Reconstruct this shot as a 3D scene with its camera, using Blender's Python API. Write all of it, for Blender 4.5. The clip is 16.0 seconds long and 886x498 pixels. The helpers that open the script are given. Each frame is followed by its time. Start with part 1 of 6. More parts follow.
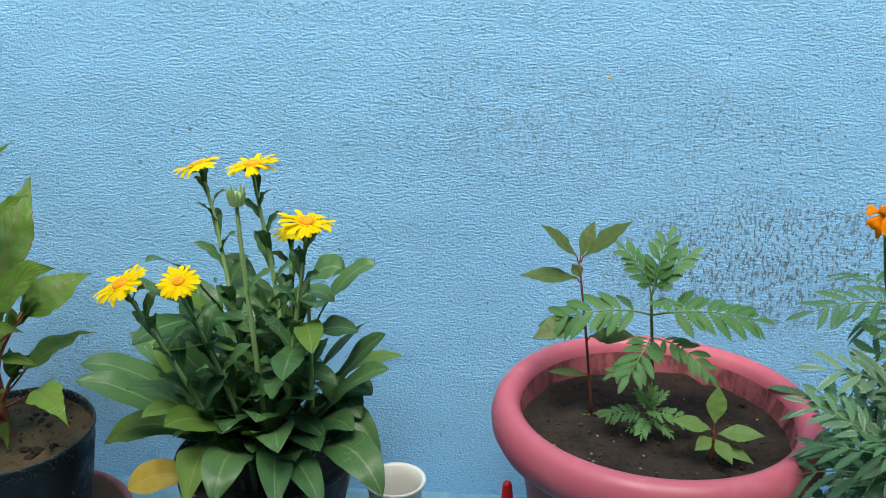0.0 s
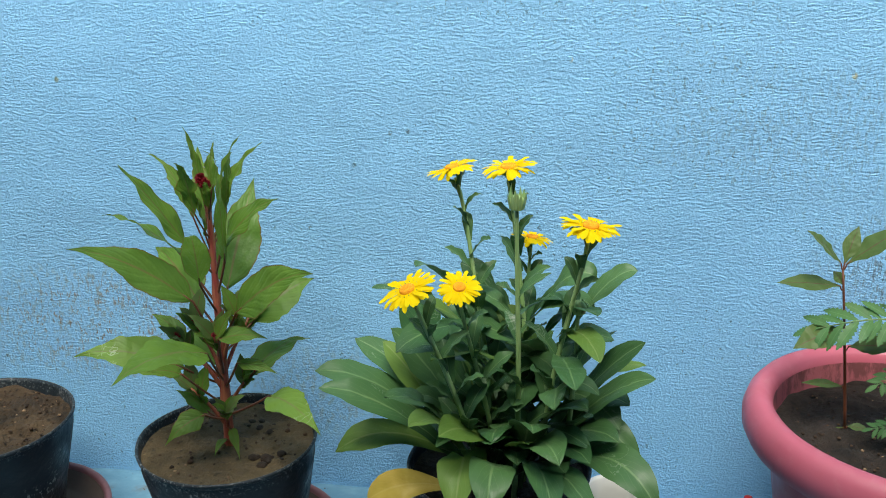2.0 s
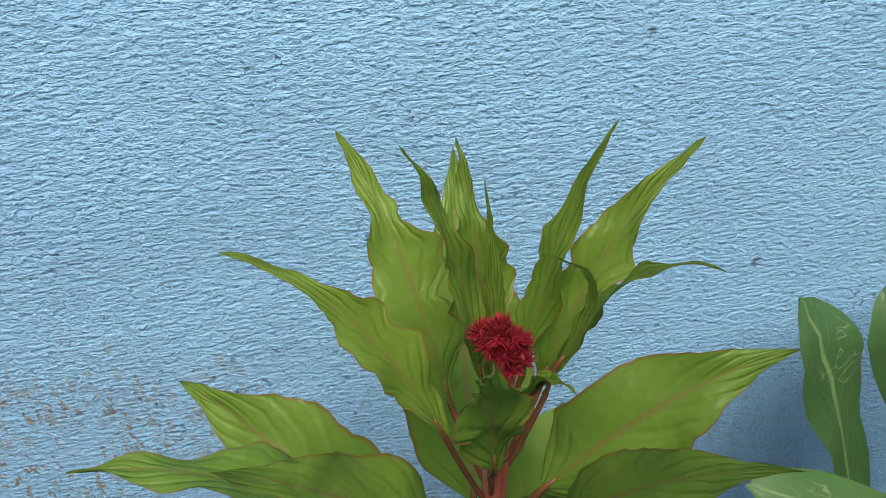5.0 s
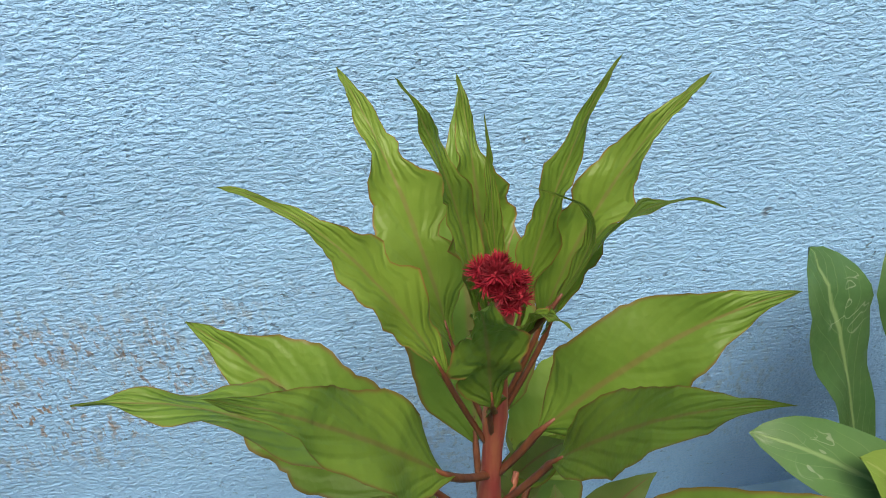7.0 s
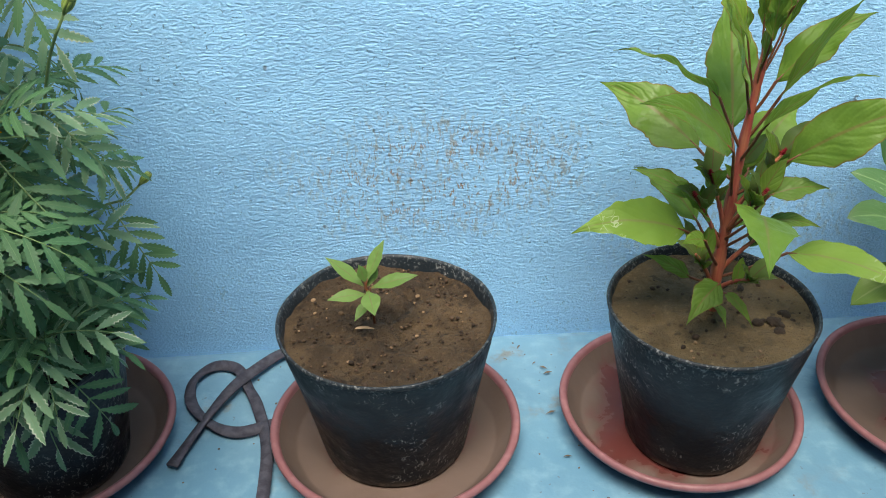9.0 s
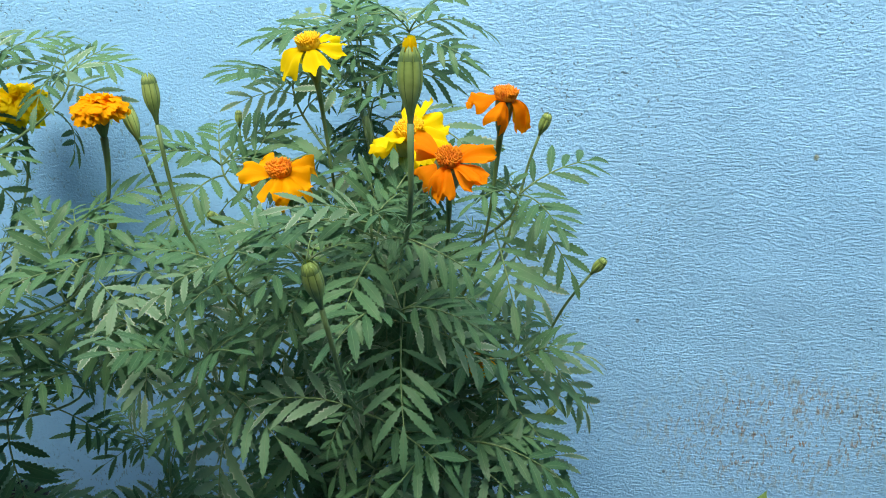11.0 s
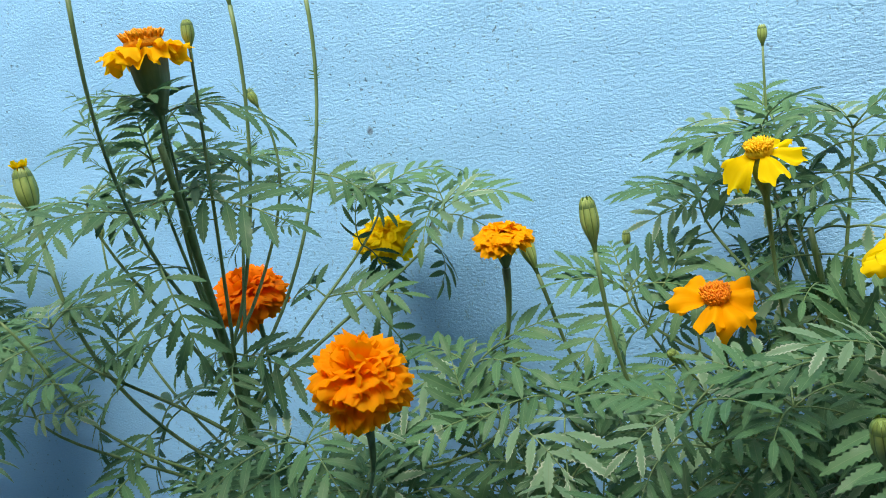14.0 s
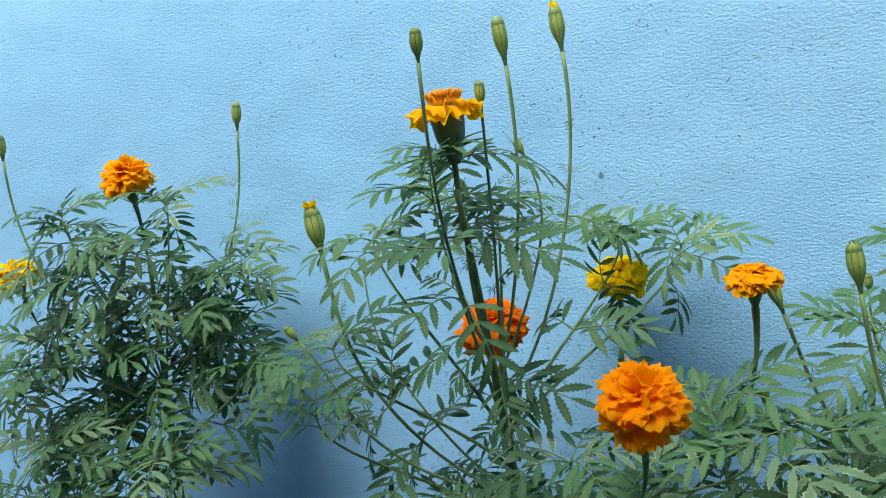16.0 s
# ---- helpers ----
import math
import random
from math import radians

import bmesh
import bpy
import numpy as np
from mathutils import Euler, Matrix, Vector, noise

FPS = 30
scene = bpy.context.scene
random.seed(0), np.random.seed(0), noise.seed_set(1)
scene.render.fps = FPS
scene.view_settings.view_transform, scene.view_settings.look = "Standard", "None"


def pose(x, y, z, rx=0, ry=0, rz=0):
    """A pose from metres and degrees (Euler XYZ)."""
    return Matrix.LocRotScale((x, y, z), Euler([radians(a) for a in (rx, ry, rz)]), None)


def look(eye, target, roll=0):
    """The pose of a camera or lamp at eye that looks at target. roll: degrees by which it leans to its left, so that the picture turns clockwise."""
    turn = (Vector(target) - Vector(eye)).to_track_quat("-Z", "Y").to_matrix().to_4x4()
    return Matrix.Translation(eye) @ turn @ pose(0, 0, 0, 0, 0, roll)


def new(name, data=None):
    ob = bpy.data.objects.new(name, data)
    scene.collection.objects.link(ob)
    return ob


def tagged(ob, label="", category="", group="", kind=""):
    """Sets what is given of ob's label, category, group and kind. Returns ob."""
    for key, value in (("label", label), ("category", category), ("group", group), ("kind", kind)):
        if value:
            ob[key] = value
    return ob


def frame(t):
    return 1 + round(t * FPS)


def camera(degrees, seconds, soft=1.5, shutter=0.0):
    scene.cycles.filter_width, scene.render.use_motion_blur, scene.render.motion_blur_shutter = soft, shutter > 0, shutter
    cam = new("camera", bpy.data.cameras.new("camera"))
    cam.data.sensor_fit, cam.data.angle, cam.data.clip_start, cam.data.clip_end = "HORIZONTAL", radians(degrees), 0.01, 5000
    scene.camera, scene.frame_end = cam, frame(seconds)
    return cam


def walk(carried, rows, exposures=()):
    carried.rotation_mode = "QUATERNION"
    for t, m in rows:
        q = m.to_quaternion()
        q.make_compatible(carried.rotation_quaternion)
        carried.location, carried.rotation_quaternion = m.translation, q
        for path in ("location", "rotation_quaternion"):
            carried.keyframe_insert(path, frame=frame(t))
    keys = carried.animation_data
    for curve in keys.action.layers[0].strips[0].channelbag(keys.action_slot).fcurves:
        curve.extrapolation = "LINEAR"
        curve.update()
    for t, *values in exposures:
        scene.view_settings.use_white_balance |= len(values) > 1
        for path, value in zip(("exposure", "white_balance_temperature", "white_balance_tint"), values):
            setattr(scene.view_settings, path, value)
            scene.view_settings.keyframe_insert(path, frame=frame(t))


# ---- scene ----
cam = camera(53.0, 16.0, soft=1.0)
PATH = [
    (0, (0.087, 0.122, 0.842), (-0.072, 2.007, 0.193), 0.2),
    (0.5, (0.007, 0.104, 0.843), (-0.224, 1.983, 0.199), 0.4),
    (1, (-0.03, 0.103, 0.842), (-0.277, 1.982, 0.204), 0.6),
    (1.5, (-0.068, 0.11, 0.838), (-0.318, 1.989, 0.198), 0.6),
    (2, (-0.184, 0.125, 0.832), (-0.416, 2.006, 0.194), -0.3),
    (2.5, (-0.358, 0.26, 0.843), (-0.616, 2.091, 0.082), -3.6),
    (3, (-0.498, 0.442, 0.845), (-0.748, 2.222, -0.032), -5.0),
    (3.5, (-0.606, 0.618, 0.846), (-0.652, 2.35, -0.154), -4.5),
    (4, (-0.703, 0.805, 0.81), (-0.489, 2.47, -0.277), -2.6),
    (4.5, (-0.673, 0.914, 0.775), (-0.354, 2.471, -0.439), -1.5),
    (4.6, (-0.66, 0.931, 0.771), (-0.385, 2.479, -0.465), -1.9),
    (6.8, (-0.621, 0.967, 0.751), (-0.471, 2.39, -0.646), -3.1),
    (7, (-0.638, 0.944, 0.757), (-0.467, 2.385, -0.62), -2.9),
    (7.5, (-0.711, 0.844, 0.769), (-0.477, 2.3, -0.582), -1.2),
    (8, (-0.77, 0.708, 0.78), (-0.479, 2.225, -0.49), -0.1),
    (8.5, (-0.806, 0.51, 0.788), (-0.599, 2.1, -0.408), -0.9),
    (9, (-0.952, 0.337, 0.827), (-0.87, 2.009, -0.268), -1.5),
    (9.5, (-1.143, 0.279, 0.848), (-1.141, 2.032, -0.115), -1.0),
    (10, (-1.239, 0.251, 0.873), (-1.297, 2.08, 0.066), 0.1),
    (10.2, (-1.256, 0.233, 0.881), (-1.347, 2.092, 0.147), 0.2),
    (12.3, (-1.27, 0.244, 0.886), (-1.634, 2.133, 0.339), -3.5),
    (12.5, (-1.28, 0.212, 0.892), (-1.699, 2.093, 0.358), -4.1),
    (13, (-1.297, 0.205, 0.885), (-1.857, 2.061, 0.394), -5.0),
    (13.5, (-1.384, 0.272, 0.87), (-2.005, 2.124, 0.438), -5.9),
    (14, (-1.473, 0.301, 0.887), (-2.13, 2.159, 0.545), -6.1),
    (14.5, (-1.481, 0.274, 0.89), (-2.17, 2.133, 0.624), -5.6),
    (15, (-1.487, 0.24, 0.902), (-2.211, 2.096, 0.721), -5.4),
    (15.5, (-1.498, 0.21, 0.907), (-2.278, 2.043, 0.725), -5.5),
    (16, (-1.538, 0.186, 0.908), (-2.501, 1.926, 0.688), -6.2),
]
EXPOSURE = [(0.0, 0.88, 6550, 4), (2.0, 0.93, 6550, 4), (3.0, 0.88, 6550, 5), (3.5, 0.82, 6500, 7), (4.0, 0.84, 6550, 8), (4.5, 0.88, 7000, 10), (7.0, 1.2, 7600, 18), (8.5, 1.28, 7200, 12), (9.0, 1.38, 7100, 10), (10.0, 1.18, 6850, 8), (12.5, 0.92, 6850, 9), (14.0, 0.84, 6950, 10), (15.0, 0.74, 6850, 8), (15.5, 0.39, 6600, 6), (16.0, 0.68, 6800, 8)]
walk(cam, [(t, look(eye, target, roll)) for t, eye, target, roll in PATH], EXPOSURE)

# ---- light ----
world = bpy.data.worlds.new("sky")
scene.world = world
world.use_nodes = True
wn = world.node_tree
sky = wn.nodes.new("ShaderNodeTexSky")
sky.sky_type = "NISHITA"
sky.sun_disc = False
sky.sun_elevation, sky.sun_rotation = radians(59), radians(186)
wn.links.new(sky.outputs[0], wn.nodes["Background"].inputs[0])
wn.nodes["Background"].inputs[1].default_value = 0.13
sun = new("sun", bpy.data.lights.new("sun", "SUN"))
sun.data.energy, sun.data.angle, sun.data.color = 5.0, radians(42), (1.0, 0.95, 0.87)
sun.matrix_world = look((-0.2, -2.5, 4.17), (0, 0, 0))

WALL_Y = 1.36
V = Vector
rng = random.Random(7)


# ---- materials ----
class Nodes:
    """A short way to write node materials."""

    def __init__(self, name, rough=0.6, spec=0.5):
        self.m = bpy.data.materials.new(name)
        self.m.use_nodes = True
        self.t = self.m.node_tree
        self.p = self.t.nodes["Principled BSDF"]
        self.p.inputs["Roughness"].default_value = rough
        self.p.inputs["Specular IOR Level"].default_value = spec
        self.out = self.t.nodes["Material Output"]

    def put(self, sock, value):
        if isinstance(value, bpy.types.NodeSocket):
            self.t.links.new(value, sock)
        else:
            sock.default_value = value

    def node(self, kind, **inputs):
        n = self.t.nodes.new(kind)
        for k, v in inputs.items():
            self.put(n.inputs[int(k[1:])] if k[0] == "i" and k[1:].isdigit() else n.inputs[k], v)
        return n

    def coord(self, which="Object", scale=(1, 1, 1)):
        c = self.t.nodes.new("ShaderNodeTexCoord")
        m = self.node("ShaderNodeMapping", Vector=c.outputs[which], Scale=scale)
        return m.outputs[0]

    def math(self, op, a, b=0.0, c=0.0):
        n = self.t.nodes.new("ShaderNodeMath")
        n.operation = op
        self.put(n.inputs[0], a), self.put(n.inputs[1], b), self.put(n.inputs[2], c)
        return n.outputs[0]

    def noise(self, vec, scale, detail=4.0, rough=0.55, warp=0.0):
        n = self.node("ShaderNodeTexNoise", Vector=vec, Scale=scale, Detail=detail, Roughness=rough, Distortion=warp)
        return n.outputs[0]

    def voronoi(self, vec, scale):
        return self.node("ShaderNodeTexVoronoi", Vector=vec, Scale=scale).outputs[0]

    def ramp(self, fac, lo, hi, a=0.0, b=1.0):
        n = self.t.nodes.new("ShaderNodeMapRange")
        n.interpolation_type = "SMOOTHSTEP"
        for i, v in enumerate((fac, lo, hi, a, b)):
            self.put(n.inputs[i], v)
        return n.outputs[0]

    def mix(self, fac, a, b):
        n = self.t.nodes.new("ShaderNodeMix")
        n.data_type = "RGBA"
        self.put(n.inputs[0], fac)
        for i, v in ((6, a), (7, b)):
            self.put(n.inputs[i], (*v, 1) if isinstance(v, tuple) else v)
        return n.outputs[2]

    def bump(self, height, dist, strength=1.0, normal=None):
        n = self.node("ShaderNodeBump", Height=height, Distance=dist, Strength=strength)
        if normal:
            self.put(n.inputs["Normal"], normal)
        self.put(self.p.inputs["Normal"], n.outputs[0])
        return n.outputs[0]

    def base(self, c):
        self.put(self.p.inputs["Base Color"], (*c, 1) if isinstance(c, tuple) else c)

    def rough(self, r):
        self.put(self.p.inputs["Roughness"], r)

    def blob(self, x, z, rx, rz):
        """1 at (x, z) of the object, falling to 0 at the radii."""
        c = self.t.nodes.new("ShaderNodeTexCoord")
        s = self.node("ShaderNodeSeparateXYZ", Vector=c.outputs["Object"])
        a = self.math("POWER", self.math("DIVIDE", self.math("SUBTRACT", s.outputs[0], x), rx), 2)
        b = self.math("POWER", self.math("DIVIDE", self.math("SUBTRACT", s.outputs[2], z), rz), 2)
        return self.ramp(self.math("ADD", a, b), 1.0, 0.0)


def wall_paint():
    k = Nodes("blue_plaster", 0.42, 0.5)
    o = k.coord()
    big = k.noise(o, 1.7, 3)
    # short trowel drags with sharp lower lips, over a sandy grain
    bent = k.node("ShaderNodeTexNoise", Vector=o, Scale=3.0, Detail=3.0)
    sh = k.node("ShaderNodeVectorMath", i0=bent.outputs[1], i1=(0.0, 0.0, 0.03))
    sh.operation = "MULTIPLY"
    ad = k.node("ShaderNodeVectorMath", i0=o, i1=sh.outputs[0])
    ad.operation = "ADD"
    st = k.node("ShaderNodeMapping", Vector=ad.outputs[0], Scale=(95, 95, 330)).outputs[0]
    strokes = k.ramp(k.noise(st, 1.0, 4, 0.66, 0.05), 0.42, 0.62)
    st2 = k.node("ShaderNodeMapping", Vector=ad.outputs[0], Scale=(190, 190, 420)).outputs[0]
    fine = k.noise(st2, 1.0, 3, 0.6, 0.1)
    lumps = k.noise(k.coord(scale=(1, 1, 1.25)), 250, 4, 0.62)
    soft = k.ramp(k.noise(o, 2.6, 3), 0.40, 0.60)
    east = k.ramp(k.node("ShaderNodeSeparateXYZ", Vector=o).outputs[0], -1.55, -1.05, 0.25, 1.0)
    height = k.math("ADD", k.math("MULTIPLY", k.math("MULTIPLY", strokes, east), k.math("ADD", k.math("MULTIPLY_ADD", soft, 0.12, 0.17), k.math("MULTIPLY", k.blob(-0.86, 0.47, 0.62, 0.34), 0.20))), k.math("ADD", k.math("MULTIPLY", fine, 0.42), k.math("MULTIPLY", lumps, 1.15)))
    pit = k.ramp(k.noise(k.coord(scale=(170, 170, 200)), 1.0, 2, 0.5), 0.66, 0.70)
    some = k.ramp(k.noise(o, 7, 3), 0.42, 0.62)
    pits = k.math("MULTIPLY", pit, some)
    height = k.math("SUBTRACT", height, k.math("MULTIPLY", pits, 0.6))
    k.bump(k.math("MULTIPLY", height, k.math("MULTIPLY_ADD", east, 0.70, 0.30)), 0.0029, 1.0)
    col = k.mix(k.ramp(big, 0.3, 0.7), (0.222, 0.497, 0.80), (0.252, 0.537, 0.835))
    col = k.mix(k.ramp(k.noise(o, 9, 4), 0.35, 0.75), col, (0.242, 0.522, 0.825))
    col = k.mix(k.ramp(fine, 0.55, 0.8, 0, 0.35), col, (0.36, 0.63, 0.84))
    col = k.mix(k.math("MULTIPLY", pits, 0.75), col, (0.06, 0.12, 0.19))
    # brown splashes of soil above the pots and grey mould by the tub
    speck = k.ramp(k.noise(k.coord(scale=(165, 165, 95)), 1.0, 4, 0.6), 0.50, 0.62)
    spl = k.math("MAXIMUM", k.math("MULTIPLY", k.blob(-0.90, 0.275, 0.30, 0.15), k.ramp(k.noise(o, 14, 3), 0.35, 0.65)), k.math("MULTIPLY", k.blob(-0.5, 0.17, 0.25, 0.10), 0.5))
    col = k.mix(k.math("MULTIPLY", k.math("MULTIPLY", speck, spl), 0.75), col, (0.24, 0.25, 0.24))
    core = k.math("MULTIPLY", k.math("MAXIMUM", k.blob(-0.885, 0.256, 0.055, 0.05), k.math("MULTIPLY", k.blob(-0.905, 0.268, 0.24, 0.105), 0.85)), k.math("MULTIPLY", k.ramp(k.noise(k.coord(scale=(250, 250, 100)), 1.0, 4, 0.62), 0.53, 0.61), k.ramp(k.noise(k.coord(scale=(75, 75, 30)), 1.0, 3, 0.6), 0.40, 0.56)))
    col = k.mix(k.math("MULTIPLY", core, 0.9), col, (0.22, 0.135, 0.06))
    mould = k.math("MAXIMUM", k.blob(0.46, 0.41, 0.32, 0.14), k.math("MULTIPLY", k.blob(0.22, 0.60, 0.35, 0.12), 0.35))
    drip = k.ramp(k.noise(k.coord(scale=(260, 260, 100)), 1.0, 4, 0.65), 0.49, 0.61)
    col = k.mix(k.math("MULTIPLY", k.math("MULTIPLY", drip, mould), 0.9), col, (0.10, 0.13, 0.16))
    # single chips and spots of bare plaster
    chip = k.ramp(k.noise(k.coord(scale=(150, 150, 150)), 1.0, 3), 0.40, 0.52)
    for x, z, r, tone in ((-0.905, 0.655, 0.008, (0.16, 0.17, 0.05)), (-0.79, 0.598, 0.006, (0.07, 0.12, 0.17)), (-0.386, 0.588, 0.007, (0.07, 0.11, 0.15)), (-0.411, 0.585, 0.007, (0.06, 0.10, 0.14)), (-0.367, 0.354, 0.009, (0.05, 0.08, 0.12)),
                          (-0.536, 0.44, 0.006, (0.07, 0.12, 0.17)), (-1.06, 0.203, 0.006, (0.08, 0.10, 0.12)), (0.21, 0.672, 0.009, (0.42, 0.40, 0.20)), (-0.16, 0.69, 0.007, (0.35, 0.36, 0.25)), (-0.465, 0.537, 0.007, (0.07, 0.12, 0.17)), (-1.11, 0.43, 0.006, (0.08, 0.12, 0.16)), (-1.33, 0.80, 0.006, (0.06, 0.10, 0.14)), (-1.93, 0.85, 0.010, (0.07, 0.12, 0.17))):
        col = k.mix(k.math("MULTIPLY", k.math("MULTIPLY", k.blob(x, z, r * 0.55, r * 0.7), chip), 0.85), col, tone)
    far = k.math("MULTIPLY", k.ramp(k.noise(k.coord(scale=(210, 210, 130)), 1.0, 3), 0.60, 0.67), k.ramp(k.noise(o, 2.4, 2), 0.5, 0.66))
    col = k.mix(k.math("MULTIPLY", far, 0.55), col, (0.13, 0.21, 0.28))
    k.base(col)
    return k.m


def ledge_paint():
    k = Nodes("blue_ledge_paint", 0.55, 0.4)
    o = k.coord()
    col = k.mix(k.ramp(k.noise(o, 5, 4), 0.3, 0.7), (0.095, 0.225, 0.325), (0.14, 0.285, 0.385))
    col = k.mix(k.ramp(k.noise(o, 40, 5), 0.45, 0.8, 0, 0.5), col, (0.22, 0.39, 0.49))
    dirt = k.math("MULTIPLY", k.ramp(k.noise(o, 12, 5, 0.65), 0.56, 0.68), k.ramp(k.noise(o, 4, 2), 0.45, 0.6))
    col = k.mix(k.math("MULTIPLY", dirt, 0.75), col, (0.17, 0.15, 0.11))
    chips = k.ramp(k.noise(o, 90, 3, 0.6), 0.68, 0.72)
    col = k.mix(k.math("MULTIPLY", chips, 0.6), col, (0.10, 0.12, 0.13))
    k.base(col)
    k.bump(k.math("ADD", k.noise(o, 60, 4), k.math("MULTIPLY", k.noise(o, 14, 3), 1.5)), 0.003, 0.6)
    return k.m


def concrete():
    k = Nodes("grey_concrete", 0.85, 0.3)
    o = k.coord()
    k.base(k.mix(k.noise(o, 3, 6), (0.07, 0.068, 0.065), (0.16, 0.155, 0.15)))
    k.bump(k.noise(o, 50, 5), 0.003, 0.6)
    return k.m


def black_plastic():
    """Old pot plastic: faded and dusty above with a blue-grey sheen put into the colour, damp black below, pale nicks
    and a worn rim.
    """
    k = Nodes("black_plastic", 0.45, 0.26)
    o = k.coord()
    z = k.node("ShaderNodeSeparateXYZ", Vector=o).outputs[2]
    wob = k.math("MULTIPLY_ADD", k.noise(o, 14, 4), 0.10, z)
    # upper band: fading, plus the blue-grey sheen of reflections painted as colour
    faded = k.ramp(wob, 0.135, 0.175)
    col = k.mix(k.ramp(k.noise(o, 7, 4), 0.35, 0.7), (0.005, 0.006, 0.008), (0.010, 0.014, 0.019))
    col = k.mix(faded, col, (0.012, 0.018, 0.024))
    dust = k.ramp(k.noise(o, 22, 5, 0.65), 0.55, 0.8, 0, 0.10)
    col = k.mix(dust, col, (0.08, 0.08, 0.075))
    tilt = k.node("ShaderNodeMapping", Vector=o, Scale=(230, 230, 150), Rotation=(0.6, 0.4, 0.0)).outputs[0]
    nick = k.math("MULTIPLY", k.ramp(k.noise(tilt, 1.0, 4, 0.65, 0.6), 0.572, 0.622), k.ramp(k.noise(o, 9, 5, 0.65), 0.475, 0.58))
    col = k.mix(k.math("MULTIPLY", nick, 0.7), col, (0.28, 0.28, 0.27))
    worn = k.math("MULTIPLY", k.ramp(z, 0.181, 0.188), k.ramp(k.noise(o, 260, 4, 0.65), 0.53, 0.66))
    col = k.mix(k.math("MULTIPLY", worn, 0.42), col, (0.26, 0.28, 0.28))
    lip = k.math("MULTIPLY", k.ramp(z, 0.016, 0.005), k.ramp(k.noise(o, 45, 4, 0.6), 0.42, 0.6))
    col = k.mix(k.math("MULTIPLY", lip, 0.6), col, (0.27, 0.23, 0.18))
    k.base(col)
    k.rough(k.ramp(k.noise(o, 30, 4), 0.3, 0.7, 0.3, 0.62))
    k.bump(k.math("ADD", k.noise(o, 18, 3), k.math("MULTIPLY", k.noise(o, 110, 3), 0.4)), 0.004, 0.7)
    return k.m


def saucer_plastic():
    k = Nodes("mauve_plastic", 0.5, 0.4)
    o = k.coord()
    col = k.mix(k.noise(o, 9, 4), (0.18, 0.072, 0.078), (0.255, 0.112, 0.118))
    col = k.mix(k.ramp(k.noise(o, 60, 4), 0.45, 0.8, 0, 0.45), col, (0.36, 0.19, 0.20))
    k.base(col)
    k.rough(k.ramp(k.noise(o, 20, 4), 0.3, 0.7, 0.38, 0.6))
    k.bump(k.noise(o, 45, 4), 0.001, 0.4)
    return k.m


def saucer_mud():
    """Dried silt inside the saucers, with a wet bare ring round the pot's foot."""
    k = Nodes("dried_mud_film", 0.65, 0.35)
    o = k.coord()
    s = k.node("ShaderNodeSeparateXYZ", Vector=o)
    rad = k.math("SQRT", k.math("ADD", k.math("POWER", s.outputs[0], 2), k.math("POWER", s.outputs[1], 2)))
    rnd = k.t.nodes.new("ShaderNodeObjectInfo").outputs["Random"]
    mud = k.ramp(k.math("ADD", k.math("ADD", k.math("MULTIPLY", rad, 6.0), k.noise(o, 9, 5, 0.6, 0.8)), k.math("MULTIPLY", rnd, -0.35)), 0.76, 0.95)
    dry = k.mix(k.ramp(k.noise(o, 5, 4), 0.35, 0.65), (0.095, 0.066, 0.053), (0.140, 0.098, 0.080))
    col = k.mix(mud, (0.105, 0.030, 0.026), dry)
    col = k.mix(k.ramp(k.noise(o, 26, 5, 0.65), 0.55, 0.8, 0, 0.5), col, (0.13, 0.075, 0.055))
    k.base(col)
    k.rough(k.ramp(mud, 0.0, 1.0, 0.2, 0.8))
    k.bump(k.noise(o, 60, 4), 0.0012, 0.5)
    return k.m


def pink_plastic():
    k = Nodes("pink_plastic", 0.42, 0.4)
    o = k.coord()
    col = k.mix(k.noise(o, 6, 3), (0.38, 0.080, 0.118), (0.44, 0.105, 0.147))
    col = k.mix(k.ramp(k.noise(o, 38, 5, 0.6), 0.52, 0.8, 0, 0.35), col, (0.50, 0.21, 0.24))
    low = k.ramp(k.noise(o, 15, 4), 0.55, 0.72, 0, 0.4)
    col = k.mix(low, col, (0.34, 0.085, 0.11))
    k.base(col)
    k.rough(k.ramp(k.noise(o, 25, 4), 0.3, 0.7, 0.34, 0.55))
    k.bump(k.noise(o, 60, 3), 0.0008, 0.35)
    return k.m


def dirty_cup():
    """Milky plastic stained by the wet soil behind it, clear white at the lip."""
    k = Nodes("stained_milky_plastic", 0.38, 0.45)
    o = k.coord()
    z = k.node("ShaderNodeSeparateXYZ", Vector=o).outputs[2]
    run = k.ramp(k.noise(k.coord(scale=(110, 110, 14)), 1.0, 4, 0.6), 0.38, 0.62)
    col = k.mix(run, (0.10, 0.08, 0.055), (0.32, 0.29, 0.22))
    col = k.mix(k.ramp(z, 0.088, 0.104), col, (0.46, 0.46, 0.42))
    k.base(col)
    k.bump(k.noise(o, 90, 3), 0.001, 0.4)
    return k.m


def grit_mat():
    k = Nodes("grit", 0.85, 0.3)
    r = k.t.nodes.new("ShaderNodeNewGeometry").outputs["Random Per Island"]
    col = k.mix(r, (0.016, 0.010, 0.007), (0.085, 0.052, 0.032))
    col = k.mix(k.ramp(r, 0.93, 0.97), col, (0.26, 0.17, 0.10))
    k.base(col)
    k.bump(k.noise(k.coord(), 400, 3), 0.001, 0.6)
    return k.m


